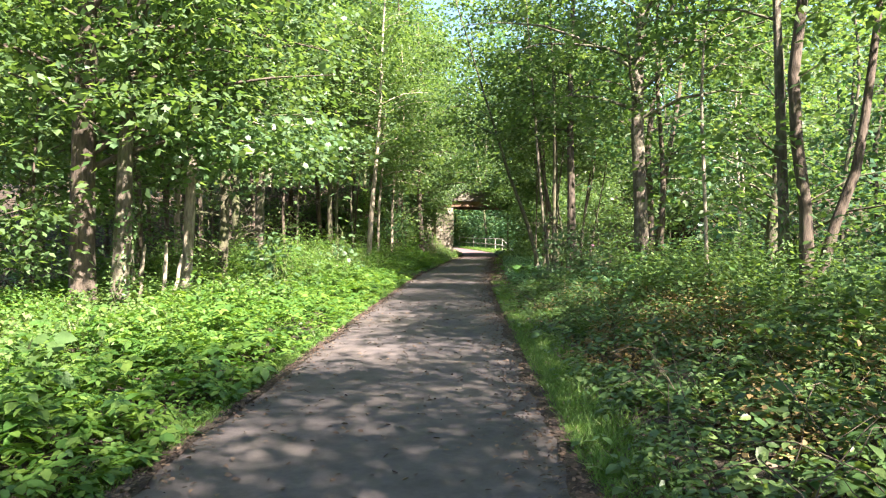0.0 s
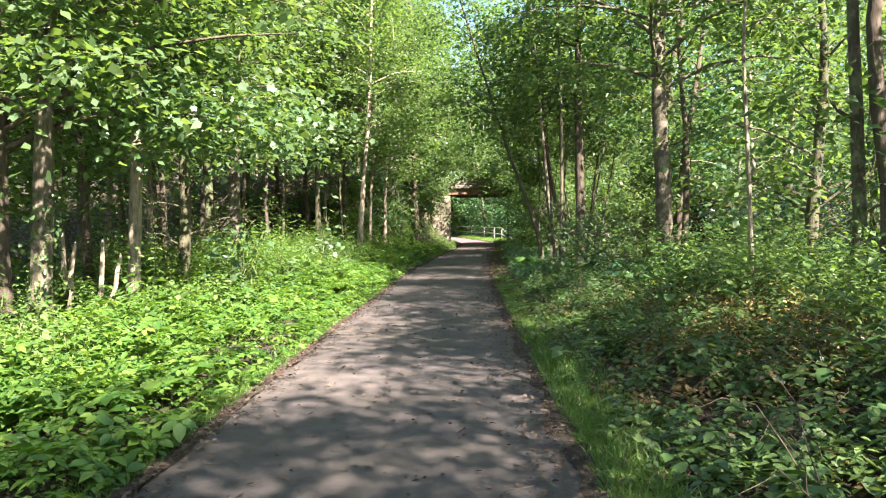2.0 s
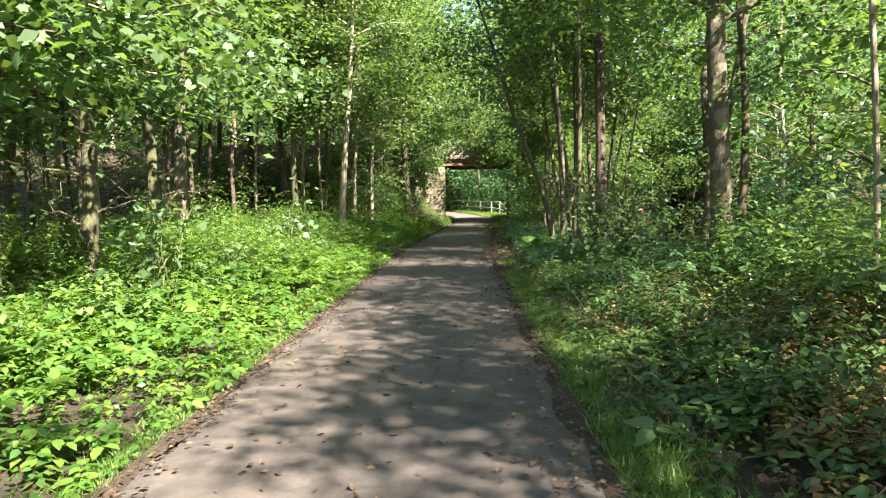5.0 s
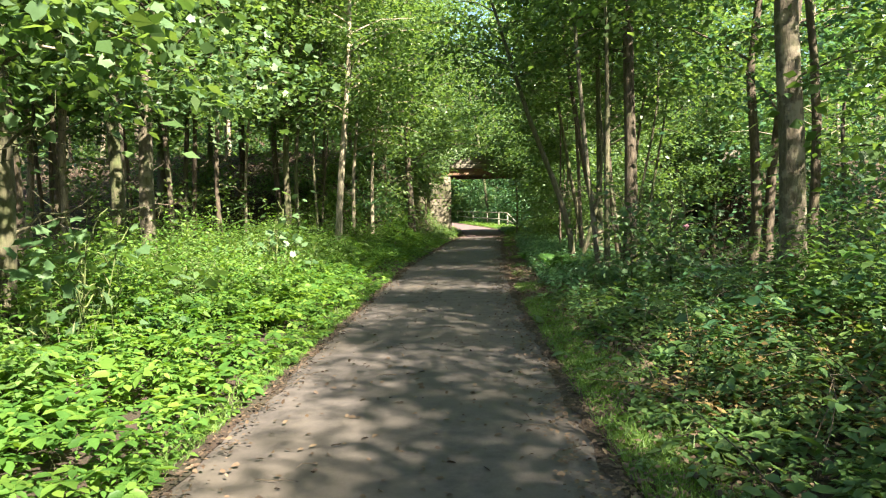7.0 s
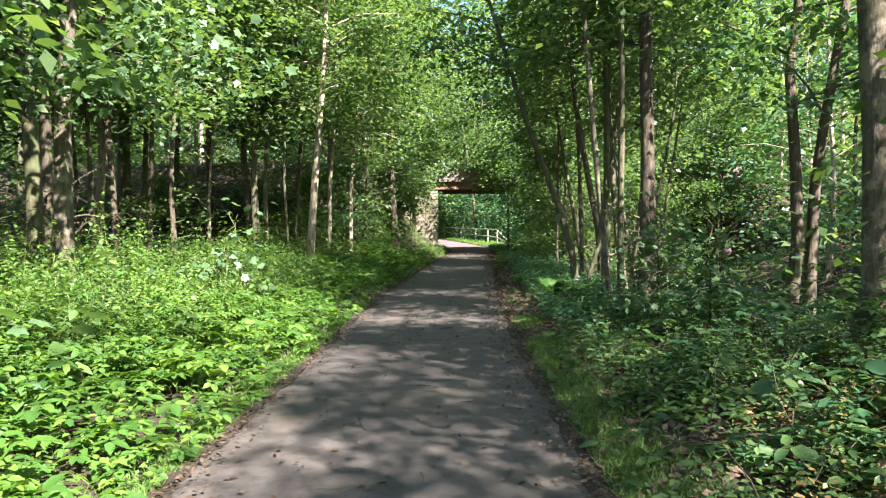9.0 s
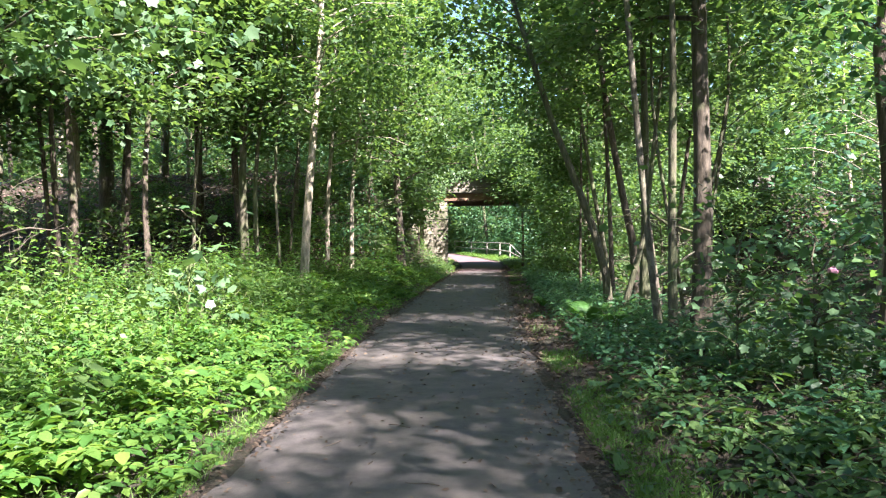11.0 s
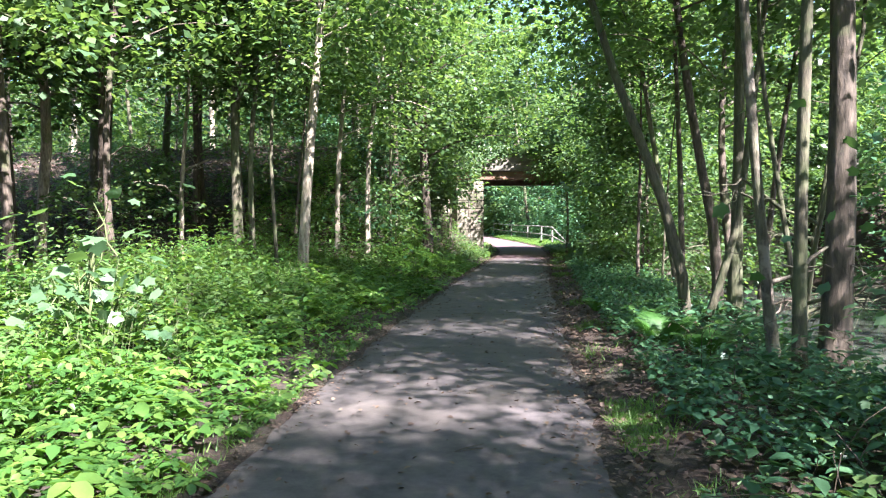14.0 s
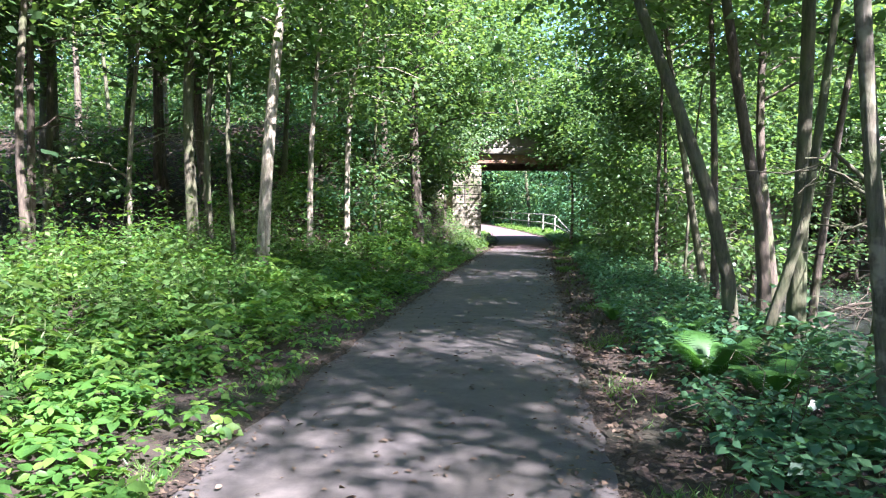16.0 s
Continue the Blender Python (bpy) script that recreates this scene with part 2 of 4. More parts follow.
def make_tree(x, y, h, r, label, lean=(0, 0), base=3.0, reach=2.6, limbs=26, sprays=6, per=44, size=0.16, bark=None, leaf=None,
              bend=0.2, stems=(), template=DIAMOND, name="tree", group="", low=(), keep=None, droop=0.3, sink=0.15, ivy=0, spine=()):
    """A tree: tapered trunk with limbs, and a crown of leafy sprays along the limbs.
    stems: more trunks from the same foot, (foot dx, foot dy, lean x, lean y, radius, height). low: (height, angle, length, sprays) of bare or leafy low limbs.
    spine: (height, dx, dy) along a trunk that bends in its own way; past the last one it goes on straight."""
    bark, leaf = bark or BARK, leaf or LEAF_CROWN
    z0 = float(ground_z(x, y)) - sink
    tree = thing(name, (x, y, z0), label, "tree", group)
    wood, cents = Tubes(), []
    for k, (fx, fy, lx, ly, sr, sh) in enumerate([(0, 0, *lean, r, h), *stems]):
        n = 14
        zz = np.concatenate([[0, 0.15, 0.4], np.linspace(0.9, sh, n - 3)])
        wob = bend * np.sin(zz[:, None] * rng.uniform(0.35, 0.7, 2) + rng.uniform(0, 6, 2)) * (zz[:, None] / 5).clip(0, 1)
        pts = np.column_stack([fx + lx * zz + wob[:, 0], fy + ly * zz + wob[:, 1], zz])
        if spine and k == 0:
            sp = np.array([(0, 0, 0), *spine])
            over = np.maximum(zz - sp[-1, 0], 0) / (sp[-1, 0] - sp[-2, 0])
            for j in (1, 2):
                pts[:, j - 1] = np.interp(zz, sp[:, 0], sp[:, j]) + over * (sp[-1, j] - sp[-2, j]) * 0.8
        rad = sr * (1 - 0.8 * zz / sh) * (1 + 0.7 * np.exp(-zz / 0.22))
        wood.add(pts, rad, 10 if sr > 0.07 else 6, 0.05)
        first = (zz, pts) if k == 0 else first
        nl = max(3, int(limbs * (1 if k == 0 else 0.6)))
        for i in range(nl):
            zb = base + (sh * 0.97 - base) * (i + rng.uniform()) / nl
            zb = min(max(zb, 0.6), sh * 0.98)
            foot = np.array([np.interp(zb, zz, pts[:, j]) for j in range(3)])
            a = rng.uniform(0, 2 * math.pi)
            f = (zb - base) / max(sh - base, 0.1)
            ln = reach * 1.3 * rng.uniform(0.5, 1.2) * (1 - 0.5 * max(f, 0) ** 1.5)
            tip = foot + [math.cos(a) * ln, math.sin(a) * ln, ln * rng.uniform(-0.05, 0.4) + 0.5 * f]
            if keep is not None and not keep(x + tip[0], y + tip[1], z0 + tip[2]):
                continue
            lp = curve_pts(foot, tip, 5, 0.12 * ln, 0.04)
            wood.add(lp, np.linspace(max(0.012, sr * 0.28 * (1 - 0.5 * f)), 0.006, 5), 4)
            s = rng.uniform(0.35, 1.08, sprays)
            c = foot + (tip - foot) * s[:, None] + rng.normal(size=(sprays, 3)) * [0.4, 0.4, 0.14] * (ln / 2.4)
            cents.append(c)
    for zb, a, ln, leafy in low:
        foot = np.array([np.interp(zb, first[0], first[1][:, j]) for j in range(3)])
        tip = foot + [math.cos(a) * ln, math.sin(a) * ln, ln * 0.25]
        limb = Tubes()
        limb.add(curve_pts(foot, tip, 6, 0.1 * ln, 0.05), np.linspace(0.03, 0.007, 6), 5)
        if leafy:
            s = rng.uniform(0.35, 1.1, leafy)
            cents.append(foot + (tip - foot) * s[:, None] + rng.normal(size=(leafy, 3)) * [0.3, 0.3, 0.16])
        else:
            for _ in range(13):
                s = rng.uniform(0.25, 0.95)
                q = foot + (tip - foot) * s
                limb.add(curve_pts(q, q + rng.normal(size=3) * [0.35, 0.35, 0.3], 4, 0, 0.03), np.linspace(0.01, 0.003, 4), 3)
        limb.build("limb", bark, tree)
    wood.build("trunk", bark, tree)
    if cents and per:
        c = np.concatenate(cents)
        at, al, up, sz = spray_leaves(c, per, rng.uniform(0.22, 0.5, len(c)) * (size / 0.13) ** 0.5, 0.22, size, droop)
        leaves("crown", at, al, up, sz, template, leaf, tree)
    if ivy:
        zi = rng.uniform(0.1, ivy, 500)
        a = rng.uniform(0, 6.3, 500)
        rr = r * 1.15 + 0.05 * rng.random(500)
        at = np.column_stack([lean[0] * zi + np.cos(a) * rr, lean[1] * zi + np.sin(a) * rr, zi])
        out = np.column_stack([np.cos(a), np.sin(a), np.full(500, 0.4)])
        leaves("ivy", at, rng.normal(size=(500, 3)) * [0.5, 0.5, 0.3] + [0, 0, -0.6], out, rng.uniform(0.04, 0.09, 500), FOLDED, LEAF_BRAMBLE, tree)
    return tree


# ---- ground, path ----
def grid_mesh(name, xs, ys, zfun, mat):
    X, Y = np.meshgrid(xs, ys)
    v = np.column_stack([X.ravel(), Y.ravel(), zfun(X, Y).ravel()])
    w = len(xs)
    i, j = np.meshgrid(np.arange(len(ys) - 1), np.arange(w - 1), indexing="ij")
    a = (i * w + j).ravel()
    return mesh_object(name, v, np.column_stack([a, a + 1, a + w + 1, a + w]), mat)


def soil_material():
    m, n, l, p = nodes_of("forest soil")
    big, fine = noise_tex(n, l, 1.1, 5), noise_tex(n, l, 35, 5, 0.75)
    col = ramp(n, l, fine, [(0.3, (0.018, 0.011, 0.008)), (0.55, (0.055, 0.033, 0.023)), (0.75, (0.13, 0.08, 0.06))])
    col = mixed(n, l, ramp(n, l, big, [(0.45, (0, 0, 0)), (0.62, (0.7, 0.7, 0.7))]), col, (0.03, 0.03, 0.014))
    l.new(col, p.inputs["Base Color"])
    p.inputs["Roughness"].default_value = 0.95
    bump(n, l, fine, p, 0.9, 0.05)
    return m


def asphalt_material():
    m, n, l, p = nodes_of("worn asphalt")
    big, mid, fine = noise_tex(n, l, 0.55, 4), noise_tex(n, l, 4.5, 8, 0.78), noise_tex(n, l, 120, 3, 0.8)
    col = ramp(n, l, mid, [(0.32, (0.034, 0.028, 0.028)), (0.48, (0.072, 0.06, 0.058)), (0.7, (0.125, 0.103, 0.095))])
    col = mixed(n, l, ramp(n, l, big, [(0.45, (0, 0, 0)), (0.65, (0.55, 0.55, 0.55))]), col, (0.092, 0.075, 0.06))
    col = mixed(n, l, 0.55, col, ramp(n, l, fine, [(0.3, (0.5, 0.5, 0.5)), (0.7, (1.15, 1.15, 1.15))]), "MULTIPLY")
    l.new(col, p.inputs["Base Color"])
    p.inputs["Roughness"].default_value = 0.8
    bump(n, l, fine, p, 0.35, 0.006)
    return m


SOIL, ASPHALT = soil_material(), asphalt_material()
ASPHALT_RED = plain_material("reddish asphalt", (0.1, 0.058, 0.062), (0.18, 0.115, 0.12), 2.0, 0.85, 0, 0.3, 110)
gx = np.unique(np.concatenate([np.linspace(-160, -14, 24), np.arange(-14, 20, 0.35), np.linspace(20, 160, 24)]))
gy = np.unique(np.concatenate([np.linspace(-80, -4, 16), np.arange(-4, 66, 0.45), np.linspace(66, 400, 30)]))
tagged(grid_mesh("ground", gx, gy, lambda a, b: ground_z(a, b) - 0.02, SOIL), "brown forest soil with leaf litter and moss", "ground", kind="structure")
py = np.concatenate([np.arange(-12, 52, 0.4), np.arange(52, 90, 1.0)])
across = np.linspace(0, 1, 15)
ragged = 0.06 * np.sin(py * 3.1) + 0.05 * np.sin(py * 7.3 + 1)
PL, PR = left_edge(py) - 0.03 + ragged, right_edge(py) + 0.03 + 0.06 * np.sin(py * 4.3 + 2) + 0.05 * np.sin(py * 8.1)
PX = PL[:, None] + (PR - PL)[:, None] * across[None]
PZ = ground_z(PX, np.repeat(py[:, None], 15, 1)) * 0 + 0.012 + 0.03 * (1 - (2 * across[None] - 1) ** 2) - 0.03 * (np.abs(2 * across[None] - 1) > 0.98)
pv = np.column_stack([PX.ravel(), np.repeat(py, 15), PZ.ravel()])
ii, jj = np.meshgrid(np.arange(len(py) - 1), np.arange(14), indexing="ij")
a0 = (ii * 15 + jj).ravel()
pf = np.column_stack([a0, a0 + 1, a0 + 16, a0 + 15])
past = py[ii.ravel()] >= 45.5
tagged(mesh_object("path_past_bridge", pv, pf[past], ASPHALT_RED), "reddish asphalt path curving away past the bridge", "path", kind="structure")
tagged(mesh_object("path", pv, pf[~past], ASPHALT), "narrow worn grey asphalt footpath with dirty edges", "path", kind="structure")


# ---- named trees ----
def clear_path(x, y, z):
    """Limbs stay clear of the walked corridor up to head height and a little above."""
    return not (left_edge(y) - 0.8 < x < right_edge(y) + 0.8 and z < 3.9)


def sun_gap(x, y, z):
    """Trees on the sunny side thin out above, as the light on the verge opposite shows."""
    return clear_path(x, y, z) and rng.random() < ((1.0 if y < 21 else 0.8) if z < 8.2 else (0.35 if y < 16.5 else 0.72) if z < 10.3 else 0.9)


MAPLE = dict(leaf=LEAF_MAPLE, size=0.125, template=LOBED, per=24, droop=0.5)
make_tree(-6.0, 12.0, 14, 0.22, "broad dark trunk with a leafy crown", (0.01, 0), 2.2, 3.0, 34, bark=BARK_BROWN, keep=clear_path)
make_tree(-5.5, 12.1, 11, 0.15, "pale ivy-wrapped leaning trunk with leafy crown", (0.10, 0.02), 2.6, 2.4, 24, bark=BARK_MOTTLED, ivy=2.0, keep=clear_path)
make_tree(-5.1, 14.2, 11, 0.115, "pale smooth slender trunk with darker fork above", (0.03, 0), 2.6, 2.4, 26, bark=BARK_PALE, keep=clear_path,
          low=[(2.6, -0.9, 2.6, 16), (3.0, 0.2, 2.4, 14), (3.4, -1.6, 2.6, 16)], **MAPLE)
make_tree(-5.2, 16.8, 11, 0.12, "grey slender trunk with dead lower twigs", (0.02, 0), 3.0, 2.2, 24, bark=BARK, keep=clear_path,
          low=[(1.1, 2.6, 1.0, 0), (1.3, 0.4, 1.0, 0), (1.8, 4.0, 1.1, 0), (2.2, 5.6, 1.2, 0)])
make_tree(-7.0, 16.6, 13, 0.09, "thin dark trunk under the canopy", (0, 0), 2.6, 2.4, 26, bark=BARK_DARK)
make_tree(-5.7, 22.5, 13, 0.16, "knobbly grey trunk lit from the side", (0.01, 0), 3.7, 2.6, 28, bark=BARK_MOTTLED, keep=clear_path,
          low=[(3.4, -0.7, 3.0, 18), (3.5, 0.1, 2.8, 16), (3.3, -1.5, 2.6, 16)], **MAPLE)
make_tree(-6.8, 23.6, 14, 0.15, "grey straight trunk with leafy limbs", (0.01, 0), 3.8, 2.6, 28, bark=BARK)
make_tree(-7.6, 25.4, 14, 0.14, "dull brown trunk among the undergrowth", (0, 0), 3.8, 2.6, 28, bark=BARK_BROWN,
          low=[(1.4, 0.3, 1.4, 0), (1.9, 5.5, 1.3, 0), (2.3, 2.0, 1.4, 5)])
make_tree(-3.3, 31.7, 13, 0.125, "pale sunlit trunk leaning over the verge", (0.07, 0), 4.4, 2.6, 22, bark=BARK_PALE, keep=clear_path, bend=0.06,
          low=[(5.4, 0.1, 2.6, 12), (7.2, 0.5, 2.8, 14)])
make_tree(-4.05, 32.5, 11, 0.05, "very thin grey stem", (0.01, 0), 4.2, 1.8, 14, bark=BARK)
make_tree(-5.2, 33.4, 13, 0.13, "mossy grey trunk at the slope's foot", (0.01, 0), 4.2, 2.4, 22, bark=BARK, stems=[(0.3, 0.2, 0.0, 0, 0.08, 11)])
make_tree(-6.3, 36.9, 13, 0.13, "straight dark trunk on the slope", (0, 0), 4.2, 2.4, 22, bark=BARK_DARK)
make_tree(-3.1, 34.7, 11, 0.075, "thin pale stem with a leafy top", (0.02, 0), 3.6, 1.9, 18, bark=BARK_PALE, keep=clear_path)
make_tree(-2.6, 36.3, 11, 0.08, "thin pale stem leaning a little", (0.06, 0), 3.4, 1.9, 18, bark=BARK_PALE, keep=clear_path)
make_tree(-1.2, 40.5, 13, 0.16, "dark trunk close to the bridge pier", (0, 0), 2.2, 2.6, 34, bark=BARK_BROWN, keep=clear_path,
          low=[(3.9, 0.0, 3.0, 22), (5.0, 0.5, 3.4, 22), (4.6, -0.6, 3.2, 22), (6.4, -0.1, 3.6, 24)])
make_tree(-11.6, 39.0, 16, 0.28, "stout grey trunk on the embankment", (0, 0), 4, 3.0, 30, bark=BARK)
# right of the path
make_tree(5.55, 11.6, 11, 0.1, "mottled upright stem with clinging leaves", (0.0, 0), 4.6, 2.4, 8, bark=BARK_MOTTLED, keep=sun_gap,
          spine=((1.3, -0.06, 0), (2.4, -0.08, 0), (4.2, -0.17, 0)), ivy=2.6, low=[(2.8, 3.6, 1.2, 5)])
make_tree(5.72, 11.35, 11.3, 0.12, "dark crooked stem beside the mottled one", (0.0, 0), 7.0, 3.0, 24, bark=BARK_DARK, keep=clear_path,
          spine=((1.0, 0.03, 0), (2.2, -0.02, 0), (3.6, -0.27, 0), (4.6, -0.15, 0)))
make_tree(5.95, 11.5, 9, 0.1, "dark stem curving outward from the foot", (0.0, 0), 4.6, 2.4, 7, bark=BARK_DARK, keep=sun_gap,
          spine=((1.2, 0.12, 0), (1.9, 0.4, 0), (2.6, 0.66, 0), (3.6, 0.8, 0)))
make_tree(5.12, 18.6, 16.5, 0.20, "stout grey-brown trunk with flaking bark", (0.01, 0), 4.2, 3.2, 46, bark=BARK_MOTTLED, keep=sun_gap)
make_tree(5.85, 19.6, 11, 0.085, "thin dark trunk beside the stout one", (0.02, 0), 3.8, 2.6, 16, bark=BARK_DARK, keep=sun_gap)
make_tree(5.2, 14.2, 9.5, 0.045, "pale sapling stem among brambles", (0.01, 0), 4.4, 1.8, 15, per=24, bark=BARK_PALE, keep=clear_path)
make_tree(6.6, 23.6, 16, 0.125, "dark straight trunk leaning outward", (0.06, 0), 4.4, 2.4, 16, bark=BARK_DARK, keep=sun_gap, leaf=LEAF_BLUE)
make_tree(7.0, 23.6, 13, 0.12, "dark trunk with stubby side limbs", (0.08, 0), 4.2, 2.4, 16, bark=BARK_DARK, keep=sun_gap, leaf=LEAF_BLUE)
make_tree(4.33, 24.5, 13, 0.165, "stout dark furrowed trunk by the bank", (0.005, 0), 5.0, 2.6, 18, bark=BARK_BROWN, keep=sun_gap, bend=0.05)
make_tree(3.68, 23.84, 12, 0.07, "slender trunk flecked with sunlight", (-0.01, 0), 5.2, 2.0, 12, bark=BARK, keep=sun_gap, bend=0.06)
make_tree(3.62, 24.2, 12, 0.066, "slender mottled trunk with a curved foot", (0, 0), 5.2, 2.0, 12, bark=BARK_MOTTLED, keep=sun_gap,
          spine=((0.45, -0.06, 0), (1.5, -0.19, 0), (2.3, -0.26, 0), (3.3, -0.36, 0)), low=[(1.1, 0.3, 1.2, 0)])
make_tree(4.28, 27.4, 10.5, 0.1, "straight mossy trunk in the bank clump", (0.0, 0), 5.0, 2.2, 14, bark=BARK, keep=sun_gap, bend=0.05)
make_tree(3.6, 26.8, 8, 0.06, "thin stem slanting through the clump", (0, 0), 4.4, 1.8, 9, bark=BARK, keep=sun_gap,
          spine=((0.75, 0.24, 0), (1.5, 0.46, 0), (2.4, 0.6, 0.05)))
make_tree(3.61, 27.5, 11, 0.085, "trunk leaning over the path's edge", (0, 0), 4.8, 2.2, 12, bark=BARK, keep=clear_path,
          spine=((0.9, -0.07, 0), (1.75, -0.29, 0), (2.8, -0.67, 0), (4.0, -1.12, 0.1)), low=[(5.4, 2.6, 2.6, 12)])
make_tree(5.2, 33.5, 9.5, 0.085, "grey stem leaning toward the path", (-0.17, 0), 5.0, 2.2, 14, bark=BARK, keep=sun_gap, bend=0.05)
make_tree(4.53, 31.0, 10, 0.07, "thin straight dark stem in the clump", (-0.035, 0), 4.8, 2.0, 14, bark=BARK_DARK, keep=sun_gap, bend=0.04)
make_tree(4.62, 29.2, 10.5, 0.1, "dark trunk curving toward the path", (0, 0), 4.8, 2.2, 14, bark=BARK_DARK, keep=sun_gap,
          spine=((1.1, 0.0, 0), (1.9, -0.1, 0), (3.1, -0.36, 0), (4.5, -0.6, 0)), low=[(5.8, 3.1, 2.6, 12)])
make_tree(5.55, 30.0, 9, 0.07, "slanting dark stem at the back of the clump", (0.12, 0), 4.6, 2.0, 14, bark=BARK_DARK, keep=sun_gap, bend=0.05,
          low=[(0.5, 0.6, 1.4, 0), (0.8, -0.4, 1.3, 0)])
make_tree(6.2, 32.5, 9.5, 0.12, "trunk bending toward the path", (-0.07, 0), 4.6, 2.4, 14, bark=BARK_DARK, keep=sun_gap)
make_tree(4.52, 35.0, 10, 0.045, "thin dark stem behind the clump", (0.0, 0), 3.4, 1.8, 18, bark=BARK_DARK, keep=clear_path, bend=0.05)
make_tree(5.25, 37.0, 10, 0.05, "thin dark stem leaning slightly", (-0.01, 0), 3.6, 1.8, 18, bark=BARK_DARK, keep=clear_path, bend=0.05)
for x, y, rr, lx, ly in ((4.9, 26.6, 0.04, 0.1, 0.0), (5.0, 34.5, 0.035, 0.05, 0), (5.6, 28.4, 0.05, 0.14, 0.05), (4.5, 25.6, 0.04, -0.1, 0)):
    make_tree(x, y, rng.uniform(8, 11), rr, "slender grey stem in the bank clump", (lx, ly), 4.6, 1.8, 12, bark=BARK, keep=sun_gap, group="stems of the bank clump",
              low=[(0.9, rng.uniform(-0.6, 0.9), 1.3, 0), (2.1, rng.uniform(2, 4), 1.1, 0)])
make_tree(3.45, 21.0, 1.5, 0.018, "young maple with broad dull green leaves", (0.02, 0), 0.35, 0.6, 12, 3, 13, 0.1, BARK, LEAF_MAPLE, template=LOBED, name="maple_sapling", sink=0.03)
make_tree(3.9, 20.2, 1.3, 0.018, "young maple with broad dull green leaves", (0.02, 0), 0.35, 0.6, 11, 3, 13, 0.1, BARK, LEAF_MAPLE, template=LOBED, name="maple_sapling", sink=0.03)
# round the bridge
for x, y, hh, rr, bb, re, nl in ((-2.6, 43.5, 14, 0.12, 2.4, 3.0, 36), (-4.6, 46, 14, 0.13, 2.4, 2.6, 36), (5.2, 37.5, 5.0, 0.05, 0.3, 1.6, 26), (5.5, 41.0, 4.0, 0.05, 0.2, 1.5, 26),
                                 (5.6, 44.0, 5.5, 0.07, 1.2, 2.2, 26), (6.8, 45.5, 5, 0.06, 0.2, 2.2, 30), (8.6, 40.5, 6, 0.08, 0.8, 2.2, 22), (-2.2, 46.6, 4, 0.05, 0.3, 1.6, 22), (-1.5, 44.4, 3, 0.04, 0.2, 1.2, 20)):
    make_tree(x, y, hh, rr, "dense young tree beside the bridge", (rng.normal() * 0.02, 0), bb, re, nl, bark=BARK_DARK, keep=clear_path, group="trees at the bridge", sink=0.3)
for k in range(11):
    x, y = rng.uniform(-13, -1.6), rng.uniform(36.5, 46)
    make_tree(x, y, rng.uniform(0.9, 2.2), 0.02, "leafy shrub on the shaded embankment", (0, 0), 0.3, 0.7, 8, 4, 22, 0.14, BARK_DARK, LEAF_BLUE if k % 3 else LEAF_CROWN,
              keep=clear_path, group="shrubs on the embankment", name="shrub", sink=0.05)
for x, y, rr, lx in ((-4.4, 35.5, 0.05, 0.03), (-6.9, 34.2, 0.06, 0.0), (-8.4, 33.0, 0.09, 0.01), (-9.6, 35.5, 0.11, 0.02), (-2.2, 38.3, 0.05, 0.05), (-8.0, 38.5, 0.1, -0.02), (-10.3, 41.0, 0.14, 0.0), (-5.0, 39.5, 0.09, 0.02)):
    make_tree(x, y, rng.uniform(10, 13), rr, "slim bare-stemmed tree at the embankment", (lx, 0), 4.2, 2.4, 20, bark=[BARK, BARK_DARK, BARK_PALE][rng.integers(3)], keep=clear_path, group="stems at the embankment",
              low=[(rng.uniform(1.2, 2.4), rng.uniform(0, 6.3), 1.3, 4), (rng.uniform(1.5, 3), rng.uniform(0, 6.3), 1.2, 0)])
for x, y, hh in ((9.3, 46.4, 8.5), (12.2, 46.6, 8.5), (7.2, 47.6, 7.5), (14.5, 46.0, 9)):
    make_tree(x, y, hh, 0.07, "leafy young tree hiding the abutment", (0, 0), 3.4, 1.7, 30, bark=BARK_DARK, group="trees before the abutment", sink=0.3)
for x, y, hh in ((6.4, 47.5, 7.5), (-2.0, 45.4, 12)):
    make_tree(x, y, hh, 0.1, "leafy tree arching over the path before the bridge", (0.04 if x < 0 else -0.05, 0), 4.0, 2.6, 32, bark=BARK_DARK, keep=clear_path, group="arching trees at the bridge", sink=0.3,
              low=[(3.6 if x > 0 else 4.2, 3.1 if x > 0 else 0.0, 2.5, 22), (5.2, 3.6 if x > 0 else -0.4, 3.0, 20), (6.2, 2.7 if x > 0 else 0.4, 3.2, 20)])
for x, y in ((16.0, 80.0), (-4.5, 62.0)):
    make_tree(x, y, 20, 0.16, "tall tree beyond the bridge", (-0.02 if x > 0 else 0.03, 0), 3.0, 4.2, 40, 7, 34, 0.26, BARK, LEAF_CROWN, keep=clear_path, group="trees past the bridge", sink=0.3)
make_tree(-0.7, 46.4, 8, 0.06, "leafy sapling veiling the bridge edge", (0, 0), 3.0, 1.2, 22, bark=BARK_DARK, sink=0.3)
make_tree(4.2, 47.3, 6.6, 0.07, "leafy young tree veiling the girder", (0.03, 0), 3.3, 1.3, 26, bark=BARK_DARK, sink=0.3)
for x, y in ((7.4, 67), (6.8, 72), (5.9, 76.5), (4.8, 81), (3.6, 86.5), (1.6, 92), (-2.2, 68)):
    make_tree(x, y, 6.5, 0.06, "bluish green bushy growth past the bridge", (0, 0), 0.2, 1.7, 26, 6, 34, 0.22, BARK_DARK, LEAF_BLUE, group="bushes past the bridge", name="bush", sink=0.1)
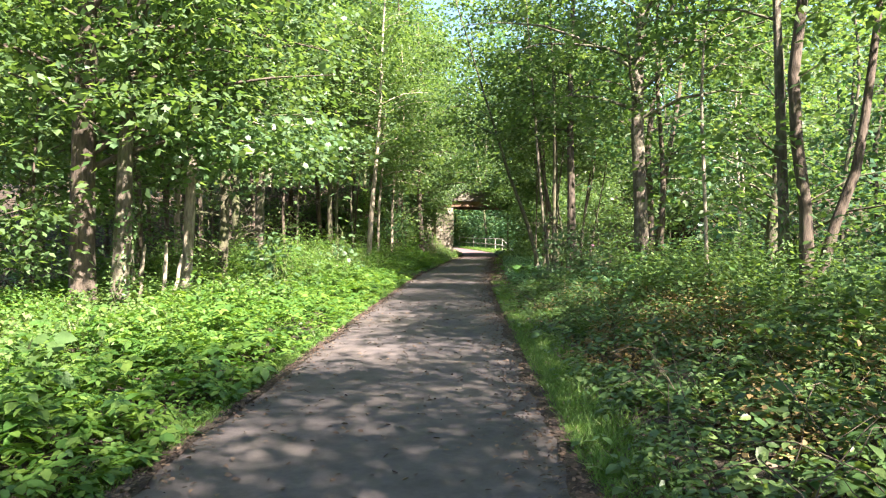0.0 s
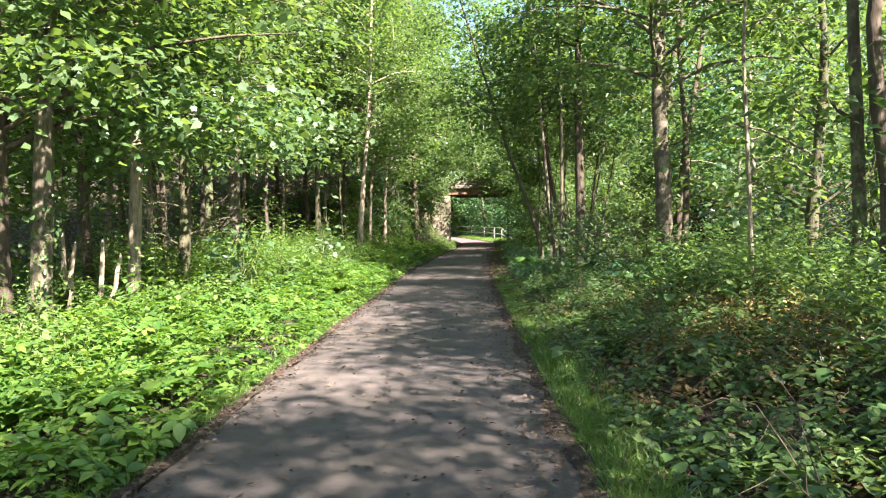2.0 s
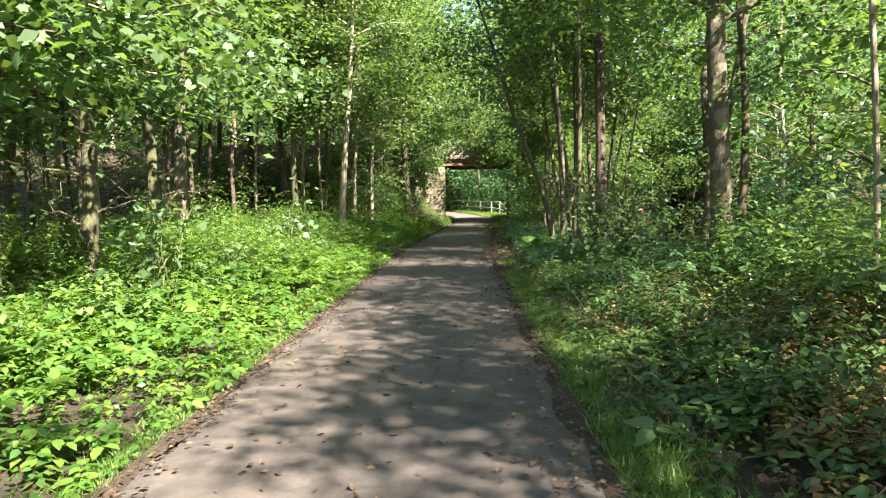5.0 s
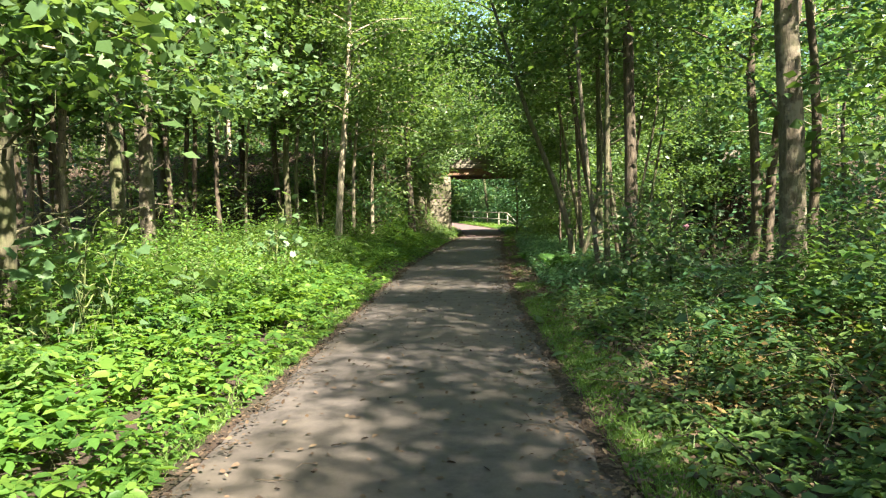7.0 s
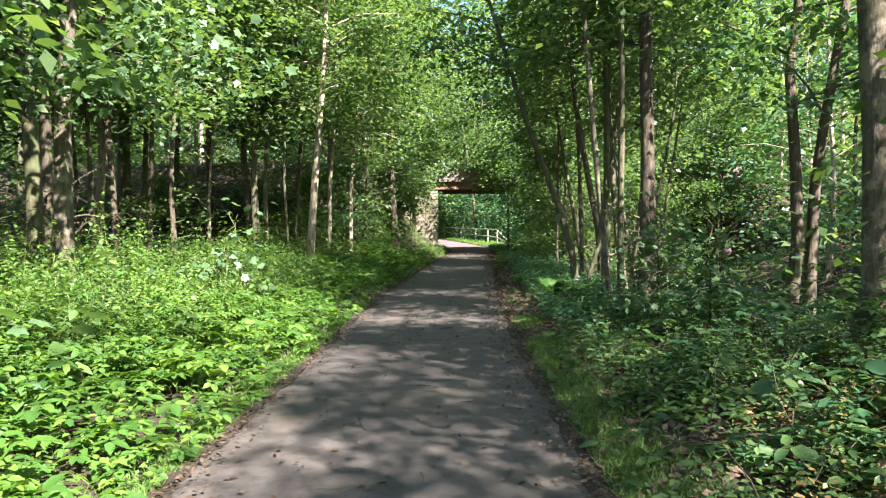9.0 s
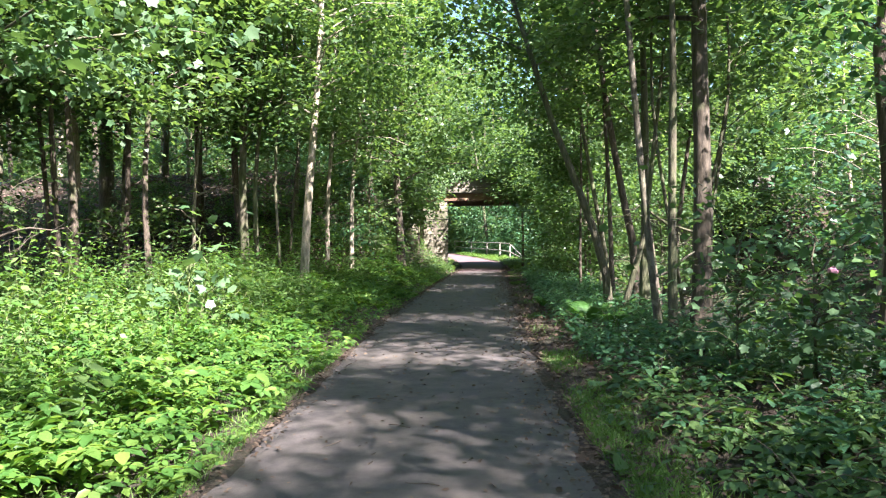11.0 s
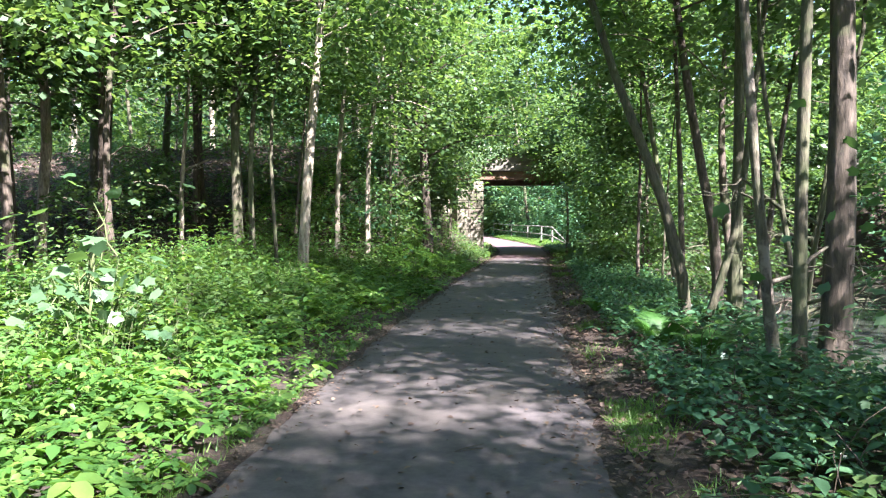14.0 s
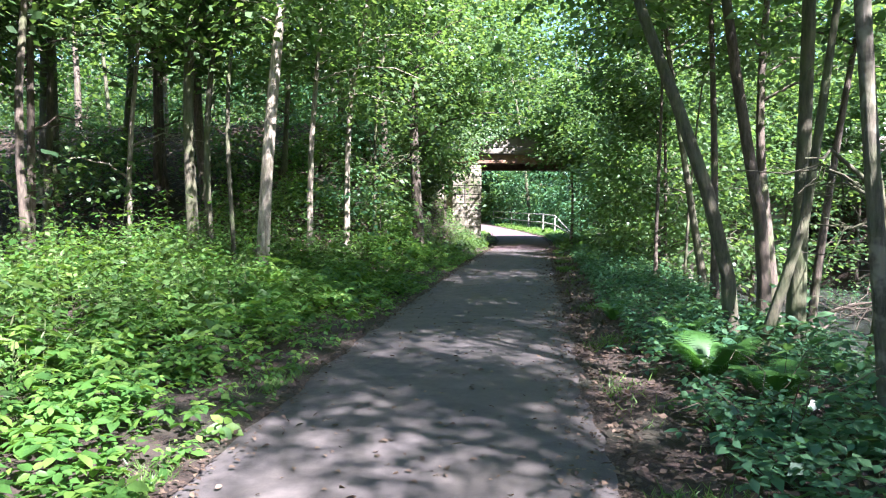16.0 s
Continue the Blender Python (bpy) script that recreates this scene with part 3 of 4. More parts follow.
for x, y, hh, bb in ((-6.9, 10.6, 6, 0.7), (-8.0, 14.0, 6, 0.8), (-8.6, 19.0, 6, 1.2)):
    make_tree(x, y, hh, 0.05, "dark hazel bush beside the verge", (0, 0), bb, 1.6, 26, 6, 34, 0.14, BARK_DARK, LEAF_CROWN, group="hazel bushes", name="hazel_bush", sink=0.1)
for x, y in ((-3.4, 59), (-7, 57), (-3.6, 66), (-10, 60), (-6, 73)):
    make_tree(x, y, 17, 0.15, "tall tree beyond the bridge", (0, 0), 2.0, 3.4, 38, 7, 38, 0.24, BARK, LEAF_BLUE, keep=clear_path, group="trees past the bridge", sink=0.3)

# Added trees, trunks out of view: their crowns dapple the path and verges.
for x, y, bb, nl in ((4.6, 2.5, 4.2, 15), (4.2, -3.0, 4.0, 23), (3.2, -1.0, 4.4, 22), (5.2, 7.4, 4.2, 30), (7.5, -4.5, 4.0, 16), (7.4, 4.0, 3.0, 24), (5.5, -8.0, 4.5, 20), (-4.5, -4.0, 4.0, 20)):
    make_tree(x, y, 8.4 if y > 2 and x < 7 else 10.0, 0.14, "added tree with its trunk out of view, shading path and verges", (-0.03, 0), bb, 2.8, nl, bark=BARK, keep=clear_path, group="trees near the start")

# ---- wood on both sides ----
spots = []
for _ in range(1500):
    side = rng.choice((-1, 1))
    y = rng.uniform(-12, 60)
    x = side * rng.uniform(7.5, 25) + 0.03 * y
    if side > 0 and 22 < y and x < 15:
        continue
    if side < 0 and -9 < x and y < 38:
        continue
    if side > 0 and 0 < y < 18 and x < 13:
        continue
    if side > 0 and y < 26 and x < 19 and rng.random() < 0.5:
        continue
    if all((x - a) ** 2 + (y - b) ** 2 > 3.1 ** 2 for a, b in spots):
        spots.append((x, y))
    if len(spots) > 76:
        break
for x, y in spots:
    far, aside = abs(x) > 14, abs(x) > 0.75 * y + 2
    make_tree(x, y, rng.uniform(11, 16) - (3 if 0 < x < 12 else 0), rng.uniform(0.07, 0.17), "slim woodland tree with a light leafy crown",
              (rng.normal() * 0.02, rng.normal() * 0.02), (rng.uniform(3.0, 4.2)) if x < 0 else rng.uniform(0.6, 1.8), rng.uniform(2.3, 3.2), 22, 6, 9 if aside else 13 if far else 30,
              0.36 if aside else 0.32 if far else 0.2, [BARK, BARK_DARK, BARK_PALE, BARK_BROWN][rng.integers(4)],
              [LEAF_CROWN, LEAF_CROWN, LEAF_BLUE][rng.integers(3)], group="woodland trees")

for x, y in ((-6.6, 19.6), (-8.2, 21.5), (-7.4, 28.3), (-8.9, 30.4), (-6.6, 30.2), (-9.4, 26.0), (-11.0, 29.0), (-13.0, 32.0), (-10.6, 33.2), (-14.5, 28.0), (-12.2, 25.0), (-15.5, 34.0), (-17.5, 30.0), (-18.5, 35.0), (-20.5, 31.5)):
    make_tree(x, y, rng.uniform(11, 13), 0.08, "slim dark trunk in the shaded wood", (rng.normal() * 0.015, 0), 4.6, 2.8, 30, 6, 24, 0.21, BARK_DARK, LEAF_CROWN, group="slim trunks in the shade", keep=clear_path)

# ---- distant wood ----
n = 560
fx, fy = rng.uniform(9.5, 26, n), rng.uniform(16, 64, n)
ok = ~((fx < 14.5) & (fy > 22) & (fy < 44))
fx, fy = fx[ok], fy[ok]
at, al, up, sz = spray_leaves(np.column_stack([fx, fy, ground_z(fx, fy) + 0.3 + 3.4 * rng.random(len(fx)) ** 1.3]), 50, rng.uniform(0.4, 0.9, len(fx)), 0.6, 0.2)
tagged(leaves("understorey", at, al, up, sz, DIAMOND, LEAF_BLUE), "bluish green shrub layer beyond the stream", "foliage", kind="stuff")
n = 2150
fx, fy = rng.uniform(-46, 46, n), rng.uniform(58, 92, n)
fy = np.where((fx > -9) & (fx < 22), rng.uniform(86, 97, n), fy)
rise = np.where(rng.random(n) < 0.35, rng.uniform(0.3, 4, n), rng.uniform(3, 26, n))
ok = (np.abs(fx - (left_edge(fy) + right_edge(fy)) / 2) > 3.2) | (rise > 5)
fx, fy, rise = fx[ok], fy[ok], rise[ok]
fz = ground_z(fx, fy) + rise
at, al, up, sz = spray_leaves(np.column_stack([fx, fy, fz]), 66, rng.uniform(0.8, 1.9, len(fx)), 0.6, 0.54)
tagged(leaves("distant_foliage", at, al, up, sz, DIAMOND, LEAF_CROWN), "distant green woodland foliage", "foliage", kind="stuff")
n = 1150
fx, fy = rng.uniform(-62, 62, n), rng.uniform(92, 128, n)
at, al, up, sz = spray_leaves(np.column_stack([fx, fy, ground_z(fx, fy) + rng.uniform(0, 30, n)]), 46, rng.uniform(1.2, 2.4, n), 0.7, 0.85)
tagged(leaves("distant_foliage", at, al, up, sz, DIAMOND, LEAF_BLUE), "far bluish green woodland foliage", "foliage", kind="stuff")
tr = Tubes()
for _ in range(60):
    x, y = rng.uniform(-50, 50), rng.uniform(58, 100)
    if abs(x - float(left_edge(y)) - 1.2) < 3:
        continue
    z = float(ground_z(x, y))
    tr.add(curve_pts((x, y, z - 0.3), (x + rng.normal(), y, z + 18), 6, 0, 0.1), np.linspace(rng.uniform(0.1, 0.25), 0.03, 6), 6)
tagged(tr.build("distant_trunks", BARK), "distant slim trunks of the wood", "trees", kind="stuff")


# ---- undergrowth ----
STALK = (np.array([(0, -0.0028, 0), (0, 0.0028, 0), (1, 0, 0)]), np.array([(0, 1, 2)]))
ELDER = (np.array([(0, 0, 0), (0.22, -0.27, 0.05), (0.6, -0.26, 0.03), (1, 0, -0.12), (0.6, 0.26, 0.03), (0.22, 0.27, 0.05)]),
         np.array([(0, 1, 2, 3), (0, 3, 4, 5)]))


def herb_patch(name, label, px, py_, ht, pairs, size, mat, template=FOLDED, low=0.3):
    """Upright herbs with crossed leaf pairs up the stem, the largest below."""
    n = len(px)
    z = ground_z(px, py_)
    lean = rng.normal(size=(n, 2)) * 0.2
    k = np.arange(pairs)
    f = (low + (1 - low) * (k + 0.5) / pairs)[None] * np.ones((n, 1))
    hh = ht[:, None] * f
    at = np.stack([px[:, None] + lean[:, :1] * hh, py_[:, None] + lean[:, 1:] * hh, z[:, None] + hh], -1)
    a = rng.uniform(0, 6.3, (n, 1)) + k[None] * 1.57
    at2, al2 = [], []
    for s in (0, math.pi):
        d = np.stack([np.cos(a + s), np.sin(a + s), rng.normal(-0.28, 0.24, a.shape)], -1)
        at2.append(at + d * 0.015)
        al2.append(d)
    at2, al2 = np.concatenate(at2).reshape(-1, 3), np.concatenate(al2).reshape(-1, 3)
    up = rng.normal(size=at2.shape) * 0.26 + [0, 0, 1]
    plant = rng.lognormal(0, 0.22, (n, 1)) * np.ones((1, pairs))
    sz = np.tile(size * (1.25 - 0.75 * f) * plant, (2, 1)).reshape(-1) * rng.uniform(0.7, 1.2, len(at2))
    STALKS.append((np.column_stack([px, py_, z]), np.column_stack([lean, np.ones(n)]), ht))
    return tagged(leaves(name, at2, al2, up, sz, template, mat), label, "plants", kind="stuff")


def leaflet_patch(name, label, px, py_, ht, leaflets, size, mat, template=ELDER, nod=0.15):
    """Low plants that hold one flat fan of leaflets on a stalk."""
    n = len(px)
    z = ground_z(px, py_)
    lean = rng.normal(size=(n, 2)) * 0.35
    at = np.column_stack([px + lean[:, 0] * ht, py_ + lean[:, 1] * ht, z + ht])
    a = rng.uniform(0, 6.3, (n, 1)) + np.linspace(-1, 1, leaflets)[None] * (1.9 if leaflets < 5 else 2.5)
    plane = rng.normal(size=(n, 2)) * 0.22
    dx, dy = np.cos(a), np.sin(a)
    al = np.stack([dx, dy, plane[:, :1] * dx + plane[:, 1:] * dy - nod + rng.normal(size=a.shape) * 0.1], -1).reshape(-1, 3)
    up = np.repeat(np.column_stack([-plane, np.ones(n)]), leaflets, axis=0) + rng.normal(size=(n * leaflets, 3)) * 0.12
    mid = 1.15 - 0.4 * np.abs(np.linspace(-1, 1, leaflets))
    sz = (size * rng.lognormal(0, 0.25, (n, 1)) * mid[None] * rng.uniform(0.85, 1.15, a.shape)).reshape(-1)
    STALKS.append((np.column_stack([px, py_, z]), np.column_stack([lean, np.ones(n)]), ht))
    return tagged(leaves(name, np.repeat(at, leaflets, axis=0) + al * 0.012, al, up, sz, template, mat), label, "plants", kind="stuff")


def clumped(n, per, y0, y1, d0, d1, edge, sign, power=1.2, spread=0.26):
    """Plants in rounded clumps beside the path: their places, distance from its edge, and how tall each grows."""
    cy, cd = y0 + (y1 - y0) * rng.random(n) ** power, d0 + (d1 - d0) * rng.random(n)
    r = rng.normal(size=(n * per, 2))
    y, d = np.repeat(cy, per) + r[:, 0] * spread, np.repeat(cd, per) + r[:, 1] * spread
    tall = np.repeat(rng.lognormal(0, 0.3, n), per) * (1.08 - 0.1 * np.minimum((r ** 2).sum(1), 5)) * rng.uniform(0.75, 1.15, n * per)
    ok = d > 0.06
    y, d, tall = y[ok], d[ok], tall[ok]
    return edge(y) + sign * d, y, d, tall


STALKS = []
# nettles, pale herbs and broad-leaved weeds on the left verge
x, y, d, tall = clumped(640, 14, -5, 43, 0.9, 6.3, left_edge, -1)
h = (0.26 + 0.22 * smooth(0.9, 1.8, d) + 0.42 * smooth(1.6, 3.2, d)) * tall * low_spot(x, y) * np.where(y > 37, 0.6, 1)
near = y < 24
herb_patch("nettle_patch", "lush green nettles along the verge", x[near], y[near], h[near], 6, 0.108, LEAF_NETTLE)
herb_patch("nettle_patch", "lush green nettles farther along the verge", x[~near], y[~near], h[~near], 5, 0.14, LEAF_NETTLE, DIAMOND)
x, y, d, tall = clumped(520, 17, -5, 42, 0.12, 2.4, left_edge, -1, 1.25, 0.2)
bare = (d < 0.7) & (np.abs(y - 26.5) < 2.5) & (rng.random(len(x)) < 0.8)
x, y, d, tall = x[~bare], y[~bare], d[~bare], tall[~bare]
leaflet_patch("ground_elder", "low bright green ground elder along the path", x, y, (0.09 + 0.2 * smooth(0.05, 0.9, d) + 0.08 * smooth(1, 2.2, d)) * tall, 5, 0.092, LEAF_NETTLE)
x, y, d, tall = clumped(260, 10, 2, 36, 1.7, 5.8, left_edge, -1, 1.1, 0.22)
herb_patch("tall_herbs", "tall pale green herbs with narrow leaves", x, y, (0.6 + 0.35 * smooth(1.6, 3.2, d)) * tall * low_spot(x, y), 9, 0.13, LEAF_HERB, DIAMOND, 0.15)
n = 190
y = 3 + 32 * rng.random(n)
d = 1.2 + 3.6 * rng.random(n)
x = left_edge(y) - d
herb_patch("broad_weeds", "broad-leaved weeds among the nettles", x, y, rng.uniform(0.5, 0.95, n) * low_spot(x, y), 4, 0.2, LEAF_HERB, FOLDED)
n = 4200
y = -4 + 46 * rng.random(n) ** 1.3
x = left_edge(y) - 0.05 - 2.2 * rng.random(n)
herb_patch("ground_ivy", "low green ground cover at the verge", x, y, rng.uniform(0.05, 0.2, n), 3, 0.075, LEAF_NETTLE, DIAMOND)
n = 3400
y = -4 + 46 * rng.random(n) ** 1.5
x = right_edge(y) + 0.3 + 0.3 * smooth(12, 18, y) + 3.4 * rng.random(n)
herb_patch("ground_ivy", "low green ground cover under brambles", x, y, rng.uniform(0.05, 0.22, n), 3, 0.08, LEAF_BRAMBLE, DIAMOND)
# pale seeding grass among the herbs
n, per = 150, 12
cy = 3 + 27 * rng.random(n)
cx = left_edge(cy) - 1.5 - 3.6 * rng.random(n)
gy2, gx2 = np.repeat(cy, per) + rng.normal(size=n * per) * 0.12, np.repeat(cx, per) + rng.normal(size=n * per) * 0.12
glen = np.repeat(rng.uniform(0.5, 0.95, n), per) * rng.uniform(0.6, 1.1, n * per) * low_spot(gx2, gy2)
gal = rng.normal(size=(n * per, 3)) * [0.28, 0.28, 0] + [0, 0, 1]
groot = np.column_stack([gx2, gy2, ground_z(gx2, gy2)])
GRASS_SEED = leaf_material("seeding grass", (0.1, 0.14, 0.05), (0.16, 0.19, 0.08), (0.26, 0.26, 0.13), 0.6, 0.3, 1.0)
BLADE_TALL = (np.array([(0, -0.0025, 0), (0, 0.0025, 0), (0.7, 0.002, 0.001), (1, 0, -0.001)]), np.array([(0, 1, 2, 3)]))
PLUME = (np.array([(0, 0, 0), (0.35, -0.06, 0), (1, 0, -0.15), (0.35, 0.06, 0)]), np.array([(0, 1, 2, 3)]))
tagged(leaves("seeding_grass", groot, gal, rng.normal(size=(n * per, 3)), glen, BLADE_TALL, GRASS_SEED), "tall pale grass stalks gone to seed", "grass", kind="stuff")
tagged(leaves("grass_heads", groot + unit(gal) * glen[:, None] * 0.86, gal + rng.normal(size=gal.shape) * 0.3, rng.normal(size=gal.shape), 0.11 * rng.uniform(0.6, 1.3, len(glen)), PLUME, GRASS_SEED),
       "pale feathery seed heads of tall grass", "grass", kind="stuff")
for x, y in ((-3.75, 15.7), (-3.5, 23.6)):
    make_tree(x, y, 1.3, 0.016, "tall hogweed with large ragged leaves", (0.08, 0), 0.25, 0.3, 8, 2, 3, 0.17, STEM, LEAF_MAPLE, template=LOBED, name="hogweed", group="hogweed plants", sink=0.03,
              stems=[(0.15, 0.05, 0.15, 0.05, 0.012, 1.2), (-0.1, 0.1, -0.1, 0.1, 0.012, 1.1)])
# brambles on the right
x, y, d, tall = clumped(320, 13, -4, 18.5, 0.6, 6.2, right_edge, 1, 1.0, 0.26)
h = (0.1 + 0.22 * smooth(0.5, 1.8, d) + 0.75 * smooth(1.7, 4.2, d)) * tall
herb_patch("bramble_patch", "tangled brambles over brown leaf litter", x, y, h, 5, 0.105, LEAF_BRAMBLE)
x, y, d, tall = clumped(300, 13, -4, 21, 0.5, 4.6, right_edge, 1, 1.0, 0.3)
leaflet_patch("bramble_leaves", "dark three-part bramble leaves over dead stalks", x, y, (0.08 + 0.25 * smooth(0.5, 1.8, d) + 0.4 * smooth(1.7, 3.9, d)) * tall, 3, 0.1, LEAF_BRAMBLE)
n = 600
y = 3 + 15 * rng.random(n)
x = right_edge(y) + 2.8 + 3.2 * rng.random(n)
herb_patch("tall_herbs", "tall light green weeds above the brambles", x, y, rng.uniform(0.8, 1.5, n), 8, 0.14, LEAF_HERB, DIAMOND)
x, y, d, tall = clumped(150, 13, 15, 29, 0.9, 4.2, right_edge, 1, 1.0, 0.28)
leaflet_patch("bank_weeds", "broad dark green leaves of weeds on the bank", x, y, (0.1 + 0.3 * smooth(0.8, 2.6, d)) * tall, 3, 0.12, LEAF_BLUE)
n = 2600
y = 21 + 24 * rng.random(n)
x = right_edge(y) + 0.6 + 2.4 * rng.random(n)
free = (x - 2.9) ** 2 + (y - 25.3) ** 2 > 0.8
x, y, n = x[free], y[free], int(free.sum())
herb_patch("bank_herbs", "low shaded herbs on the bank", x, y, 0.12 + 0.35 * rng.random(n), 4, 0.11, LEAF_BLUE, DIAMOND)
stalks = Tubes()
for _ in range(240):
    y = rng.uniform(2.5, 25)
    x = float(right_edge(y)) + rng.uniform(0.7, 4.5)
    z = float(ground_z(x, y))
    a, ln = rng.uniform(0, 6.3), rng.uniform(0.3, 1.1)
    stalks.add(curve_pts((x, y, z), (x + math.cos(a) * ln, y + math.sin(a) * ln, z + rng.uniform(0.05, 0.7)), 5, 0.2, 0.03), np.linspace(0.0045, 0.002, 5), 4)
tagged(stalks.build("bramble_stalks", TWIG), "dry arching bramble stalks", "stalks", kind="stuff")
LEAF_BRACKEN = leaf_material("dry bracken", (0.09, 0.055, 0.025), (0.2, 0.135, 0.055), (0.33, 0.25, 0.1), 0.6, 0.35, 1.0)
x, y, d, tall = clumped(64, 14, 4, 16, 1.0, 3.6, right_edge, 1, 0.6, 0.3)
herb_patch("dry_bracken", "dry golden brown bracken and dead stems", x, y, (0.2 + 0.3 * smooth(1, 2.5, d)) * tall, 7, 0.075, LEAF_BRACKEN, DIAMOND, 0.1)
n = 900
y = rng.uniform(40, 49, n)
x = left_edge(y) - 0.3 - 4.2 * rng.random(n)
herb_patch("bank_herbs", "dark leafy herbs on the slope by the pier", x, y, rng.uniform(0.2, 0.7, n), 4, 0.14, LEAF_CROWN, DIAMOND)
# shrubs, litter and ferny plants on the embankment, and a tuft at the pier's foot
n = 190
fx, fy = rng.uniform(-24, -2.5, n), rng.uniform(36, 49, n)
at, al, up, sz = spray_leaves(np.column_stack([fx, fy, ground_z(fx, fy) + 0.15 + 0.9 * rng.random(n) ** 1.5]), 46, rng.uniform(0.25, 0.6, n), 0.35, 0.14)
tagged(leaves("bank_shrubs", at, al, up, sz, FOLDED, LEAF_CROWN), "low leafy shrubs over the dark embankment", "foliage", kind="stuff")
n = 7000
y = rng.uniform(33, 46, n)
x = rng.uniform(-24, -2.5, n)
al = rng.normal(size=(n, 3)) * [1, 1, 0.3]
# brighter, pinker copy of the dry leaf: sunlight put into the colour
LEAF_DRY_SUNLIT = leaf_material("sunlit dry leaf", (0.07, 0.04, 0.03), (0.16, 0.095, 0.07), (0.3, 0.2, 0.16), 0.6, 0.15, 0.9)
tagged(leaves("leaf_litter", np.column_stack([x, y, ground_z(x, y) + 0.03]), al, rng.normal(size=(n, 3)) * 0.5 + [0, -0.3, 1], rng.uniform(0.08, 0.17, n), DIAMOND, LEAF_DRY_SUNLIT),
       "reddish fallen leaves on the embankment, coloured as if sunlit", "leaves", kind="stuff")
n = 90
x, y = 0.5 + 0.55 * rng.random(n), 48.2 + 0.7 * rng.random(n)
herb_patch("pier_tuft", "yellowish green tuft at the pier's foot", x, y, rng.uniform(0.12, 0.38, n), 4, 0.1, LEAF_HERB, DIAMOND)
n = 2600
y = rng.uniform(46, 80, n)
x = np.where(rng.random(n) < 0.7, right_edge(y) + 0.15 + 1.7 * rng.random(n), left_edge(y) - 0.15 - 1.2 * rng.random(n))
off = (y < 48.2) | (y > 55.8) | (x > 1.2)
herb_patch("verge_herbs", "low green verge along the path past the bridge", x[off], y[off], rng.uniform(0.08, 0.26, int(off.sum())), 3, 0.13, GRASS, DIAMOND)
# wider forest floor plants
n = 8000
y = rng.uniform(2, 60, n)
x = np.where(rng.random(n) < 0.5, left_edge(y) - rng.uniform(6, 22, n), right_edge(y) + rng.uniform(5, 20, n))
okm = ~((x > 0) & (y > 24) & (x < 12)) & ~((x < 0) & (y > 20) & (rng.random(n) < 0.8))
herb_patch("forest_floor_plants", "scattered dull green plants under the trees", x[okm], y[okm], rng.uniform(0.2, 0.9, okm.sum()), 4, 0.17, LEAF_BLUE, DIAMOND)


def grass_strip(name, label, edge, sign, y0, y1, n, width, height):
    y = y0 + (y1 - y0) * rng.random(n) ** 1.3
    x = edge(y) + sign * (0.05 + np.abs(rng.normal(size=n)) * width)
    patchy = waves(x, y, 2.3, 6.0) + rng.normal(size=n) * 0.35 > -0.7 + 1.4 * smooth(17, 27, y)
    x, y, n = x[patchy], y[patchy], int(patchy.sum())
    at = np.column_stack([x, y, ground_z(x, y) - 0.01])
    al = rng.normal(size=(n, 3)) * [0.9, 0.9, 0.1] + [0, 0, 1]
    return tagged(leaves(name, at, al, rng.normal(size=(n, 3)), height * rng.uniform(0.5, 1.3, n), BLADE, GRASS), label, "grass", kind="stuff")


foot, rise, long = (np.concatenate(v) for v in zip(*STALKS))
tagged(leaves("herb_stalks", foot, rise, rng.normal(size=foot.shape) * [1, 1, 0.1], long, STALK, STEM), "thin green stalks of the herbs", "plants", kind="stuff")
grass_strip("grass_strip", "short bright grass beside the path", right_edge, 1, -3, 46, 76000, 0.29, 0.1)
grass_strip("grass_strip", "short bright grass beside the path", left_edge, -1, -3, 46, 36000, 0.16, 0.09)

# trodden earth along both edges
def dirt_edge(edge, sign, w):
    ys = np.arange(-8, 56, 0.2)
    inner = edge(ys) + sign * w * (0.75 + 0.6 * np.sin(ys * 2.7) * np.sin(ys * 0.9 + 1) + 0.25 * np.sin(ys * 9.1))
    outer = edge(ys) - sign * 0.1
    u = np.linspace(0, 1, 5)
    X = outer[:, None] + (inner - outer)[:, None] * u
    Z = np.maximum(ground_z(X, ys[:, None] + 0 * X), 0.004) + 0.012 - 0.012 * (u == 1) + 0.004 * np.sin(X * 23 + ys[:, None] * 17)
    v = np.column_stack([X.ravel(), np.repeat(ys, 5), Z.ravel()])
    i, j = np.meshgrid(np.arange(len(ys) - 1), np.arange(4), indexing="ij")
    a = (i * 5 + j).ravel()
    tagged(mesh_object("verge_dirt", v, np.column_stack([a, a + 1, a + 6, a + 5]), SOIL), "strip of dark trodden earth at the path edge", "earth", kind="structure")


dirt_edge(right_edge, -1, 0.13)
dirt_edge(left_edge, 1, 0.07)

# dry leaves along the edges and on the path
n = 14000
y = 2 + 46 * rng.random(n) ** 1.3
rt = rng.random(n) < 0.68
x = np.where(rt, right_edge(y) - 0.06 + rng.normal(size=n) * 0.2, left_edge(y) + 0.05 + rng.normal(size=n) * 0.1)
few = rng.random(n) < 0.16
x[few] = (left_edge(y) + (right_edge(y) - left_edge(y)) * rng.random(n))[few]
on = (x > left_edge(y)) & (x < right_edge(y))
z = np.where(on, 0.05, ground_z(x, y) + 0.02)
al = rng.normal(size=(n, 3)) * [1, 1, 0.15]
